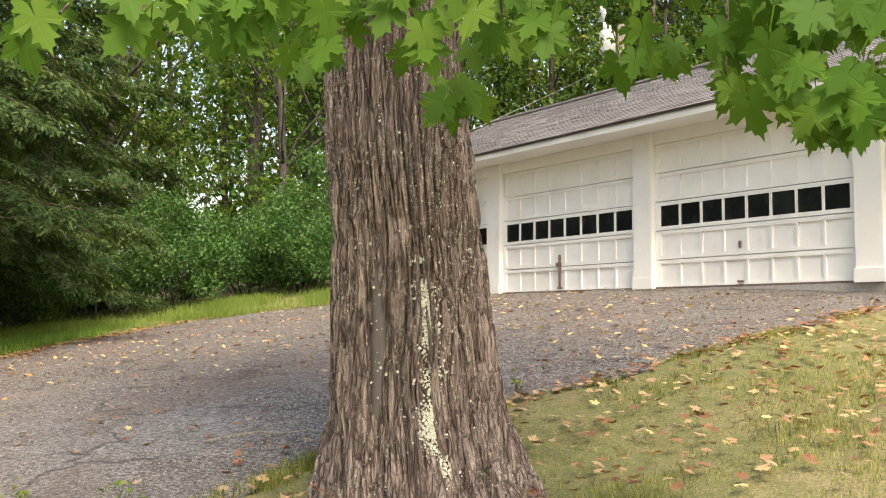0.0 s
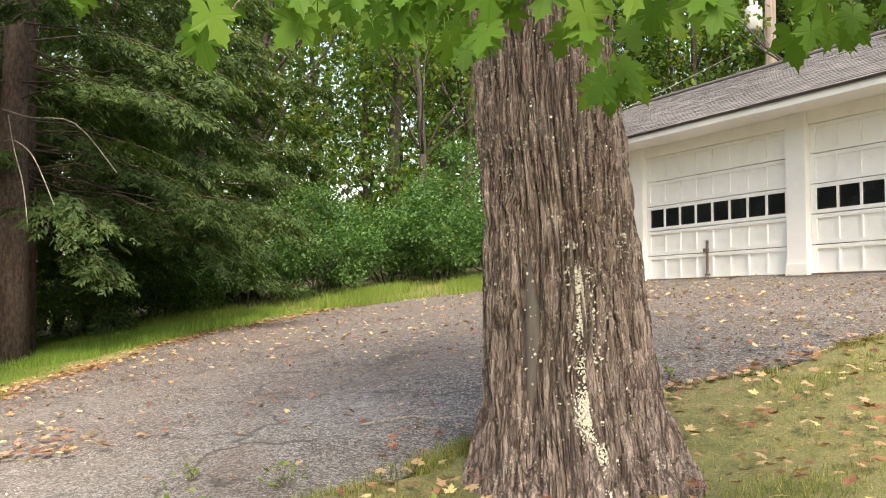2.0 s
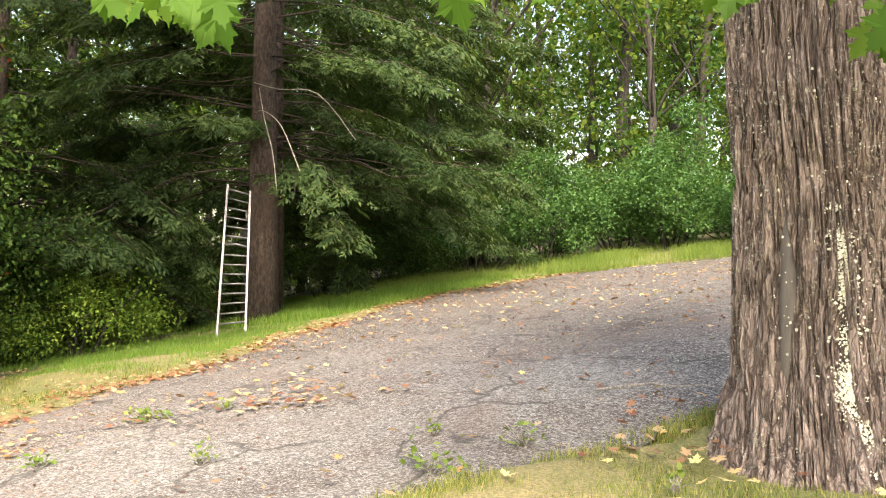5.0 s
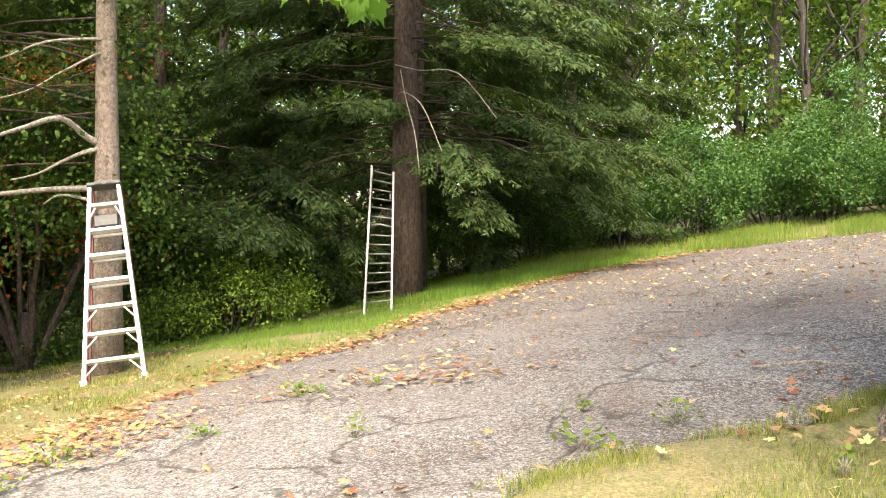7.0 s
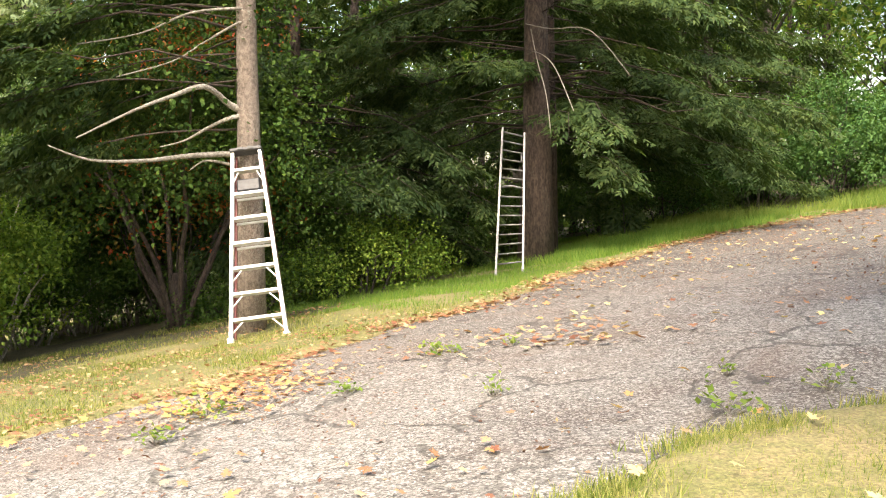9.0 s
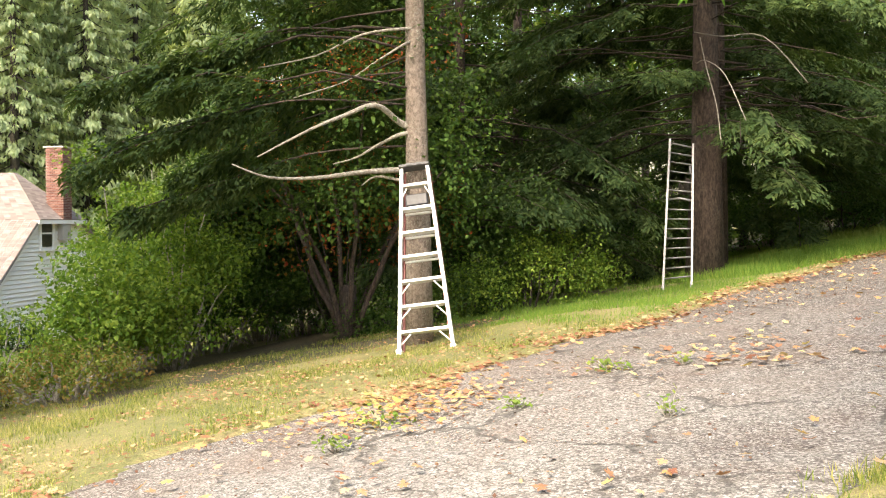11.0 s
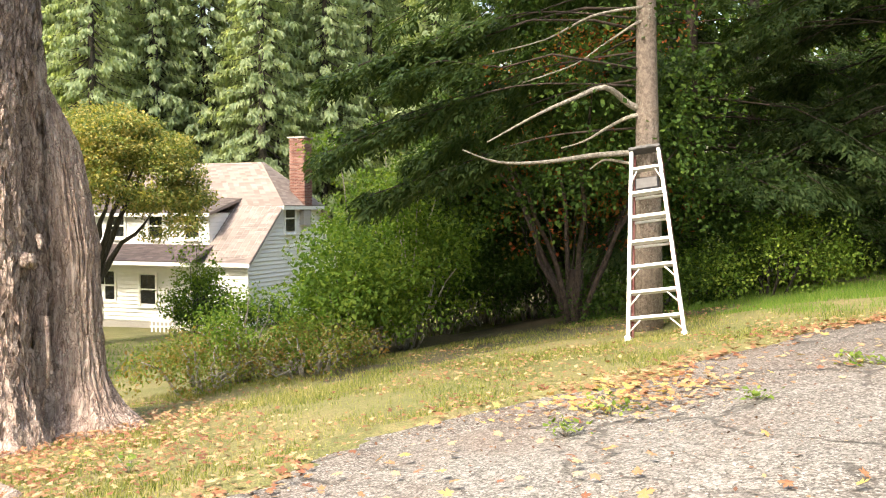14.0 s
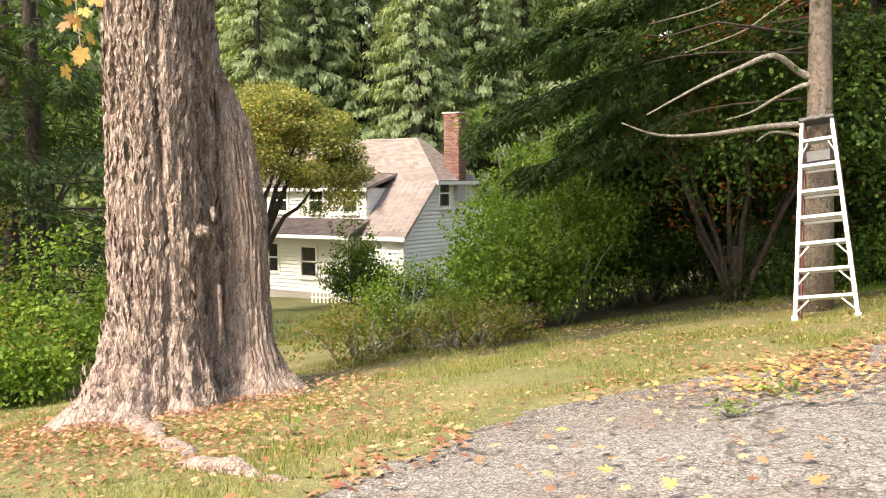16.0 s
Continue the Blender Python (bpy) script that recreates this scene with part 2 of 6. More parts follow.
c = a.ramp(a.math("ADD", a.math("MULTIPLY", a.island(), 0.6), a.math("MULTIPLY", a.noise(0.8, 5.0), 0.4)), [(0.2, (0.09, 0.07, 0.07)), (0.85, (0.18, 0.14, 0.135))])
a.color(c)
M["porch_shingle"] = a.m
a = Mat("red_brick", 0.9)
c = a.ramp(a.math("ADD", a.math("MULTIPLY", a.obrand(), 0.7), a.math("MULTIPLY", a.noise(9.0), 0.3)), [(0.15, (0.13, 0.06, 0.048)), (0.5, (0.22, 0.105, 0.083)), (0.85, (0.31, 0.19, 0.155))])
a.color(c).bump(a.noise(60.0), 0.4, 0.006)
M["brick"] = a.m
a = Mat("mortar", 0.95)
a.color(a.ramp(a.noise(30.0), [(0.3, (0.3, 0.28, 0.26)), (0.7, (0.42, 0.4, 0.37))]))
M["mortar"] = a.m
a = Mat("weathered_pole_wood", 0.9)
w = a.noise(16.0, 6.0, 0.65, a.scaled((1, 1, 0.06)))
a.color(a.ramp(w, [(0.3, (0.2, 0.155, 0.125)), (0.7, (0.4, 0.33, 0.28))])).bump(w, 0.5, 0.01)
M["pole"] = a.m
a = Mat("cable_rubber", 0.6)
a.color(a.ramp(a.noise(5.0), [(0.3, (0.18, 0.18, 0.18)), (0.7, (0.3, 0.3, 0.3))]))
M["cable"] = a.m
a = Mat("grey_enamel", 0.4)
a.color(a.ramp(a.noise(5.0), [(0.3, (0.6, 0.61, 0.62)), (0.7, (0.72, 0.73, 0.74))]))
M["enamel"] = a.m

# asphalt: aggregate, pale worn patches, a painted sunlit pool, moss, cracks
a = Mat("worn_asphalt", 0.93)
peb = a.voro(95.0, "F1", out="Color")
pv = a.node("ShaderNodeSeparateColor", {0: peb}).outputs[0]
big = a.noise(0.42, 5.0, 0.6, dist=0.6)
mid = a.noise(2.6, 5.0, 0.65)
# paler round one spot, darker away: wear plus sun and tree shade in colour
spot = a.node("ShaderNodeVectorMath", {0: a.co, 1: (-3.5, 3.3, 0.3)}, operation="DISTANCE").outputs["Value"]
worn_sunlit = a.math("SUBTRACT", 0.115, a.math("MULTIPLY", spot, 0.05))
tone = a.math("ADD", a.math("ADD", a.math("MULTIPLY", big, 0.62), a.math("MULTIPLY", mid, 0.38)), worn_sunlit)
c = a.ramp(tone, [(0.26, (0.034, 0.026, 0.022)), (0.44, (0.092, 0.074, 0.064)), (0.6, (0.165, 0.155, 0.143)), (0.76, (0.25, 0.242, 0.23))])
c = a.mix(a.ramp(pv, [(0.5, 0.0), (0.95, 0.7)]), c, (0.4, 0.385, 0.36))
c = a.mix(a.ramp(pv, [(0.0, 0.7), (0.36, 0.0)]), c, (0.025, 0.023, 0.022))
grain = a.noise(26.0, 4.0, 0.75)
c = a.mix(a.ramp(grain, [(0.36, 0.6), (0.5, 0.0)]), c, (0.035, 0.03, 0.027))
c = a.mix(a.ramp(grain, [(0.52, 0.0), (0.68, 0.36)]), c, (0.4, 0.38, 0.35))
rust = a.noise(0.75, 6.0, 0.7, dist=0.8)
c = a.mix(a.ramp(rust, [(0.48, 0.0), (0.66, 0.4)]), c, (0.12, 0.078, 0.06))
wob = a.node("ShaderNodeVectorMath", {0: a.co, 1: a.node("ShaderNodeTexNoise", {"Vector": a.co, "Scale": 1.8, "Detail": 4.0}).outputs["Color"]}, operation="ADD").outputs[0]
ck1 = a.ramp(a.voro(0.75, "DISTANCE_TO_EDGE", wob), [(0.008, 1.0), (0.026, 0.0)])
ck2 = a.ramp(a.voro(5.5, "DISTANCE_TO_EDGE", wob), [(0.01, 1.0), (0.045, 0.0)])
ck2 = a.math("MULTIPLY", ck2, a.ramp(tone, [(0.5, 0.0), (0.66, 1.0)]))
ck1 = a.math("MULTIPLY", ck1, a.ramp(a.noise(0.9, 3.0), [(0.4, 0.0), (0.54, 1.0)]))
ck = a.math("MAXIMUM", ck1, ck2)
c = a.mix(a.math("MULTIPLY", ck, 0.65), c, (0.028, 0.026, 0.022))
a.color(c)
hgt = a.math("SUBTRACT", a.math("MULTIPLY", pv, 0.35), ck)
a.bump(a.math("ADD", hgt, a.math("MULTIPLY", mid, 0.5)), 0.65, 0.012)
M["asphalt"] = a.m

# soil and turf under the blades
a = Mat("turf", 0.95)
n1, n2, n3 = a.noise(0.7, 4.0), a.noise(9.0, 5.0, 0.7), a.noise(60.0, 3.0)
c = a.ramp(a.math("ADD", a.math("MULTIPLY", n1, 0.5), a.math("MULTIPLY", n2, 0.5)), [(0.33, (0.1, 0.125, 0.032)), (0.5, (0.195, 0.195, 0.065)), (0.66, (0.31, 0.25, 0.12))])
a.color(a.mix(a.ramp(n3, [(0.4, 0.0), (0.62, 0.6)]), c, (0.09, 0.072, 0.038))).bump(a.math("ADD", n2, n3), 0.8, 0.03)
M["turf"] = a.m
a = Mat("woodland_floor", 0.95)
n1, n2 = a.noise(0.5, 4.0), a.noise(14.0, 5.0, 0.7)
c = a.ramp(a.math("ADD", a.math("MULTIPLY", n1, 0.4), a.math("MULTIPLY", n2, 0.6)), [(0.35, (0.03, 0.04, 0.014)), (0.5, (0.07, 0.062, 0.03)), (0.68, (0.14, 0.10, 0.06))])
a.color(c).bump(n2, 0.8, 0.04)
M["forest_floor"] = a.m


# ---- building helpers ----
def link_mesh(name, verts, faces, material, parent=None, label="", smooth=False):
    me = bpy.data.meshes.new(name)
    me.from_pydata([tuple(v) for v in verts], [], [tuple(f) for f in faces])
    if smooth:
        me.polygons.foreach_set("use_smooth", [True] * len(me.polygons))
    me.materials.append(material)
    ob = new(name, me)
    if parent:
        ob.parent = parent
    if label:
        ob["label"] = label
    return ob


def part(name, bm, material, parent=None, label="", smooth=False):
    me = bpy.data.meshes.new(name)
    bmesh.ops.recalc_face_normals(bm, faces=bm.faces)
    bm.to_mesh(me)
    bm.free()
    if smooth:
        me.polygons.foreach_set("use_smooth", [True] * len(me.polygons))
    me.materials.append(material)
    ob = new(name, me)
    if parent:
        ob.parent = parent
    if label:
        ob["label"] = label
    return ob


def fast_mesh(name, verts, size, material, parent=None, label="", smooth=False):
    """One mesh out of many loose faces of `size` corners each."""
    v = np.asarray(verts, dtype=np.float32).reshape(-1, 3)
    n = len(v) // size
    me = bpy.data.meshes.new(name)
    me.vertices.add(len(v))
    me.vertices.foreach_set("co", v.ravel())
    me.loops.add(n * size)
    me.loops.foreach_set("vertex_index", np.arange(n * size, dtype=np.int32))
    me.polygons.add(n)
    me.polygons.foreach_set("loop_start", np.arange(0, n * size, size, dtype=np.int32))
    me.polygons.foreach_set("loop_total", np.full(n, size, dtype=np.int32))
    me.update(calc_edges=True)
    me.materials.append(material)
    ob = new(name, me)
    if parent:
        ob.parent = parent
    if label:
        ob["label"] = label
    return ob


def box(bm, x0, x1, y0, y1, z0, z1, m=None, bevel=0.0):
    r = bmesh.ops.create_cube(bm, size=1.0)
    vs = r["verts"]
    for v in vs:
        v.co = Vector(((x0 + x1) / 2 + v.co.x * (x1 - x0), (y0 + y1) / 2 + v.co.y * (y1 - y0), (z0 + z1) / 2 + v.co.z * (z1 - z0)))
    if bevel:
        es = list({e for v in vs for e in v.link_edges})
        vs = bmesh.ops.bevel(bm, geom=es, offset=bevel, segments=1, affect="EDGES")["verts"]
        vs = list({v for v in vs})
    if m is not None:
        for v in vs:
            v.co = m @ v.co
    return bm


def boxed(*a, **k):
    return box(bmesh.new(), *a, **k)


def tube_arrays(points, radii, sides=8):
    """Vertices and faces of a bent, tapered, closed tube."""
    pts = [Vector(p) for p in points]
    vs, fs = [], []
    ref = Vector((0, 0, 1))
    d0 = (pts[-1] - pts[0]).normalized()
    if abs(d0.z) > 0.8:
        ref = Vector((1, 0, 0))
    for i, p in enumerate(pts):
        d = (pts[min(i + 1, len(pts) - 1)] - pts[max(i - 1, 0)]).normalized()
        s = d.cross(ref).normalized()
        u = s.cross(d)
        for k in range(sides):
            w = 2 * math.pi * k / sides
            vs.append(p + (s * math.cos(w) + u * math.sin(w)) * radii[i])
    for i in range(len(pts) - 1):
        for k in range(sides):
            j = (k + 1) % sides
            fs.append((i * sides + k, i * sides + j, (i + 1) * sides + j, (i + 1) * sides + k))
    fs.append(tuple(range(sides))[::-1])
    fs.append(tuple((len(pts) - 1) * sides + k for k in range(sides)))
    return vs, fs


def tubes(name, runs, material, parent=None, label=""):
    """One mesh of several tubes: runs of (points, radii, sides)."""
    V, F = [], []
    for p, r, s in runs:
        v, f = tube_arrays(p, r, s)
        o = len(V)
        V += v
        F += [tuple(i + o for i in q) for q in f]
    return link_mesh(name, V, F, material, parent, label, smooth=True)


def bend(p0, p1, sag=0.0, wob=0.0, n=7, rng=random):
    p0, p1 = Vector(p0), Vector(p1)
    out = []
    for i in range(n):
        t = i / (n - 1)
        p = p0.lerp(p1, t)
        p.z -= sag * 4 * t * (1 - t)
        if 0 < i < n - 1 and wob:
            p += Vector((rng.uniform(-wob, wob), rng.uniform(-wob, wob), rng.uniform(-wob, wob)))
        out.append(p)
    return out


def thing(name, label, category, m=None, group="", kind=""):
    ob = new(name)
    ob.empty_display_size = 0.1
    if m is not None:
        ob.matrix_basis = m
    return tagged(ob, label, category, group, kind)


# lattice noise for relief
def vnoise(x, y, z, seed=0):
    def h(a, b, c):
        n = (a * 374761393 + b * 668265263 + c * 2147483647 + seed * 144665) & 0x7FFFFFFF
        n = ((n ^ (n >> 13)) * 1274126177) & 0x7FFFFFFF
        return ((n ^ (n >> 16)) & 0xFFFF) / 65535.0
    xi, yi, zi = (np.floor(q).astype(np.int64) for q in (x, y, z))
    f = [q - np.floor(q) for q in (x, y, z)]
    f = [q * q * (3 - 2 * q) for q in f]
    r = 0
    for i in (0, 1):
        for j in (0, 1):
            for k in (0, 1):
                w = (f[0] if i else 1 - f[0]) * (f[1] if j else 1 - f[1]) * (f[2] if k else 1 - f[2])
                r = r + w * h(xi + i, yi + j, zi + k)
    return r


# ---- ground ----
def ground_z(x, y):
    """The height of the hillside at a place, for numbers or arrays."""
    x, y = np.asarray(x, float), np.asarray(y, float)
    r = np.hypot(x, y)
    s = np.where(r < 46, 1.0, (46 + 8 * np.log1p(np.maximum(r - 46, 0) / 8)) / np.maximum(r, 1e-6))
    dip = -0.15 * np.exp(-((x + 0.8) ** 2 + (y - 18.2) ** 2) / (2 * 2.9 ** 2)) - 0.22 * np.exp(-((x - 0.7) ** 2 + (y - 5.0) ** 2) / (2 * 1.3 ** 2))
    x, y = x * s / 10, y * s / 10
    g = GROUND
    return (g[0] + g[1] * x + g[2] * y + g[3] * x * x + g[4] * x * y + g[5] * y * y
            + g[6] * x ** 3 + g[7] * x * x * y + g[8] * x * y * y + g[9] * y ** 3) + dip


def gz(x, y):
    return float(ground_z(x, y))


def drive_left(y):
    """The downhill edge of the drive."""
    y = np.asarray(y, float)
    w = 0.12 * np.sin(y * 1.7) + 0.08 * np.sin(y * 4.1 + 1) + 0.05 * np.sin(y * 9.3)
    base = np.interp(y, [-6, 0.7, 1.5, 3.0, 6.0, 9.0, 12.5, 15.2, 17.5, 19.0], [-3.2, -5.0, -5.65, -6.1, -6.12, -6.25, -6.55, -6.1, -4.6, -2.0])
    return base + w * np.clip((19 - y) / 3, 0, 1)


def drive_right(y):
    """The edge along the lawn with the maple."""
    y = np.asarray(y, float)
    w = 0.06 * np.sin(y * 3.1) + 0.04 * np.sin(y * 8.0 + 2)
    return np.interp(y, [-6, 2.0, 3.6, 4.3, 4.9, 5.6, 6.6, 7.3, 9.3, 10.2, 12], [-2.2, -2.1, -1.78, -1.55, -1.02, -0.65, 0.38, 1.82, 4.39, 5.6, 9.0]) + w


def on_drive(x, y):
    return (x > drive_left(y)) & (x < drive_right(y)) & (y < 19.0)


def in_woods(x, y):
    """Where the mown bank ends and the wood floor begins."""
    edge = np.interp(y, [-8, 1.5, 4.5, 7, 9, 14, 18, 22], [-11.5, -11.2, -10.0, -9.6, -9.6, -9.9, -8.5, -3.0])
    return ((x < edge) & (y > 3.5)) | (y > 21)


def build_ground():
    far = np.array([30, 36, 44, 54, 68, 90, 130, 200, 350, 700, 1500.0])
    xs = np.unique(np.concatenate([-far[::-1], np.arange(-28, 14.01, 0.25), np.array([16, 19, 23, 30, 44, 68, 130, 350, 1500.0])]))
    ys = np.unique(np.concatenate([np.array([-1500, -350, -130, -68, -44, -32, -24, -18.0]), np.arange(-14, 26.01, 0.25), far]))
    X, Y = np.meshgrid(xs, ys)
    Z = ground_z(X, Y)
    lump = (vnoise(X * 1.3, Y * 1.3, X * 0, 3) - 0.5) * 0.06 + (vnoise(X * 4, Y * 4, X * 0, 4) - 0.5) * 0.02
    deep = (X > drive_left(Y) + 0.4) & (X < drive_right(Y) - 0.4) & (Y < 18.6)
    edge = (X > drive_left(Y) - 0.3) & (X < drive_right(Y) + 0.3) & (Y < 19.3)
    Z = Z + np.where(deep, -0.12, np.where(on_drive(X, Y), -0.012, np.where(edge, 0.04, lump)))
    V = np.stack([X, Y, Z], -1).reshape(-1, 3)
    ny, nx = X.shape
    F, mats = [], []
    W = in_woods(X, Y) & (np.hypot(X, Y) < 70) & ~((X < -14) & (Y < 14))
    for j in range(ny - 1):
        for i in range(nx - 1):
            F.append((j * nx + i, j * nx + i + 1, (j + 1) * nx + i + 1, (j + 1) * nx + i))
            mats.append(1 if W[j, i] else 0)
    ob = link_mesh("ground", V, F, M["turf"], smooth=True)
    ob.data.materials.append(M["forest_floor"])
    ob.data.polygons.foreach_set("material_index", mats)
    tagged(ob, "sloping lawn and woodland floor with patchy autumn grass", "ground", kind="structure")

    # drive: one sheet of asphalt with a ragged thick edge
    yy = np.concatenate([np.arange(-6, 19.0, 0.16), [19.0]])
    n = 96
    rows = []
    for y in yy:
        l, r = float(drive_left(y)), float(min(drive_right(y), 9.5))
        x = np.linspace(l, r, n)
        z = ground_z(x, np.full(n, y)) + (vnoise(x * 0.9, x * 0 + y * 0.9, x * 0, 8) - 0.5) * 0.05 + (vnoise(x * 3, x * 0 + y * 3, x * 0, 9) - 0.5) * 0.018
        z = np.where(np.minimum(x - l, r - x) < 0.5, ground_z(x, np.full(n, y)) + (z - ground_z(x, np.full(n, y))) * np.minimum(x - l, r - x) / 0.5, z)
        z += 0.012
        rows.append(np.stack([x, np.full(n, y), z], -1))
    V = np.concatenate(rows)
    F = [(j * n + i, j * n + i + 1, (j + 1) * n + i + 1, (j + 1) * n + i) for j in range(len(yy) - 1) for i in range(n - 1)]
    # side skirts give the sheet its thickness
    V2 = V.copy()
    V2[:, 2] -= 0.22
    o = len(V)
    m = len(yy)
    for j in range(m - 1):
        for i in (0, n - 1):
            a, b = j * n + i, (j + 1) * n + i
            F.append((a, b, b + o, a + o))
    for i in range(n - 1):
        for j in (0, m - 1):
            a, b = j * n + i, j * n + i + 1
            F.append((a, b, b + o, a + o))
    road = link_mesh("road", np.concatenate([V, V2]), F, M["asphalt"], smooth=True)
    tagged(road, "cracked grey asphalt driveway strewn with fallen leaves", "driveway", kind="structure")


build_ground()


# ---- garage ----
def garage():
    g = thing("garage", "long white wooden garage with grey shingle roof at the drive", "garage", pose(3.11, 13.76, 2.075, rz=-54.1))
    H = 2.14  # door heads above the floor line
    span, post = 3.17, 0.36
    x0 = -2 * (span + post) - 0.02
    x1 = 2 * (span + post)
    # posts between the doors
    for i in range(-2, 3):
        xr = i * (span + post)
        bm = boxed(xr - post, xr, -0.06, 0.12, 0.0, 2.32, bevel=0.006)
        p = part("post", bm, M["trim"], g)
        part("plinth", boxed(xr - post - 0.015, xr + 0.015, -0.085, -0.062, 0.0, 0.17, bevel=0.004), M["trim"], p)
    # header board over the doors, soffit, fascia
    part("header", boxed(x0 - 0.3, x1, 0.0, 0.14, H, 2.36), M["white"], g)
    part("soffit", boxed(x0 - 0.6, x1, -0.55, -0.005, 2.325, 2.35), M["white"], g)
    fx = x0 - 0.62
    k = 0
    while fx < x1:
        w = min(3.66, x1 - fx)
        part("fascia", boxed(fx, fx + w - 0.006, -0.58, -0.553, 2.31, 2.45, m=pose(0, 0, 0.006 * (k % 2)), bevel=0.004), M["trim"], g)
        fx += w
        k += 1
    # walls
    part("back_wall", boxed(x0 - 0.3, x1, 6.6, 6.72, 0, 2.35), M["white"], g)
    for x, n in ((x0 - 0.34, "end_wall"), (x1, "end_wall")):
        part(n, boxed(x, x + 0.12, 0.14, 6.6, 0, 2.35), M["white"], g)
    part("slab", boxed(x0 - 0.3, x1, -0.02, 6.7, -0.5, 0.0), M["mortar"], g)
    # roof deck, two slopes
    for s in (0, 1):
        bm = bmesh.new()
        a = [(x0 - 0.65, -0.6, 2.44), (x1, -0.6, 2.44), (x1, 3.3, 4.24), (x0 - 0.65, 3.3, 4.24)]
        if s:
            a = [(x0 - 0.65, 7.2, 2.44), (x1, 7.2, 2.44), (x1, 3.3, 4.24), (x0 - 0.65, 3.3, 4.24)]
        lo = [bm.verts.new(v) for v in a]
        hi = [bm.verts.new((v[0], v[1], v[2] - 0.04)) for v in a]
        bm.faces.new(lo)
        bm.faces.new(hi[::-1])
        for i in range(4):
            bm.faces.new((lo[i], hi[i], hi[(i + 1) % 4], lo[(i + 1) % 4]))
        part("roof_deck", bm, M["shingle"], g)
    # shingle courses on the front slope
    rng = random.Random(4)
    L = math.hypot(3.9, 1.8)
    sl = math.atan2(1.8, 3.9)
    V = []
    rows = int(L / 0.145)
    for r in range(rows):
        d0, d1 = r * 0.145 - 0.02, r * 0.145 + 0.16
        x = x0 - 0.68 - (r % 2) * 0.15
        while x < x1:
            w = 0.29 + rng.uniform(-0.012, 0.012)
            t = 0.009 + rng.uniform(0, 0.005)
            dd = d0 + rng.uniform(-0.006, 0.006)
            xa, xb = x, min(x + w - 0.008, x1)
            pts = []
            for (q, e, up) in ((xa, dd, t), (xb, dd, t), (xb, d1, 0.004), (xa, d1, 0.004)):
                pts.append((q, -0.6 + e * math.cos(sl) - up * math.sin(sl), 2.44 + e * math.sin(sl) + up * math.cos(sl)))
            fr = []
            for (q, up) in ((xa, -0.002), (xb, -0.002), (xb, t), (xa, t)):
                fr.append((q, -0.6 + dd * math.cos(sl) - up * math.sin(sl), 2.44 + dd * math.sin(sl) + up * math.cos(sl)))
            V += pts + fr
            x += w
    tagged(fast_mesh("shingles", V, 4, M["shingle"], g), kind="stuff")
    part("ridge_cap", boxed(x0 - 0.65, x1, 3.18, 3.42, 4.2, 4.27, bevel=0.02), M["shingle"], g)

    # overhead doors: five sections of eight panels, glazed third row
    def door(x, lock_y):
        d = new("garage_door")
        d.parent = g
        d.location = (x, 0, 0)
        sec = H / 5
        for r in range(5):
            z0, z1 = r * sec + 0.006, (r + 1) * sec - 0.006
            glazed = r == 2
            bm = bmesh.new()
            cols = 8
            cw = (span - 0.16) / cols
            st = 0.034
            for (za, zb) in ((z0, z0 + 0.055), (z1 - 0.055, z1)):
                box(bm, 0.006, span - 0.006, 0.03, 0.07, za, zb)
            for c in range(cols + 1):
                xm = 0.08 + c * cw
                wa, wb = (xm - 0.074, xm + st / 2) if c == 0 else ((xm - st / 2, xm + 0.074) if c == cols else (xm - st / 2, xm + st / 2))
                box(bm, wa, wb, 0.03, 0.07, z0 + 0.055, z1 - 0.055)
            s = part("door_section", bm, M["white"], d)
            for c in range(cols):
                xa, xb = 0.08 + c * cw + st / 2, 0.08 + (c + 1) * cw - st / 2
                za, zb = z0 + 0.055, z1 - 0.055
                if glazed:
                    part("pane", boxed(xa, xb, 0.05, 0.056, za, zb), M["pane"], s)
                else:
                    part("panel", boxed(xa, xb, 0.053, 0.064, za, zb), M["white"], s)
        part("weather_strip", boxed(0, span, 0.02, 0.028, 0.0, 0.03), M["iron"], d)
        # lift handle and lock bar
        xm = span * 0.47
        part("handle", boxed(xm - 0.05, xm + 0.05, -0.005, 0.028, 0.06, 0.085, bevel=0.005), M["iron"], d)
        part("lock", boxed(xm - 0.02, xm + 0.02, 0.0, 0.028, lock_y, lock_y + 0.1, bevel=0.006), M["iron"], d)
        return d
    for i in range(-2, 2):
        d = door(i * (span + post), 0.52)
        if i == -1:
            part("lock_bar", boxed(span * 0.47 - 0.014, span * 0.47 + 0.014, -0.012, 0.026, 0.06, 0.62, bevel=0.004), M["iron"], d, "rusty vertical bolt")
            part("hasp", boxed(span * 0.47 - 0.07, span * 0.47 + 0.03, -0.02, 0.024, 0.44, 0.49, bevel=0.004), M["iron"], d)


garage()


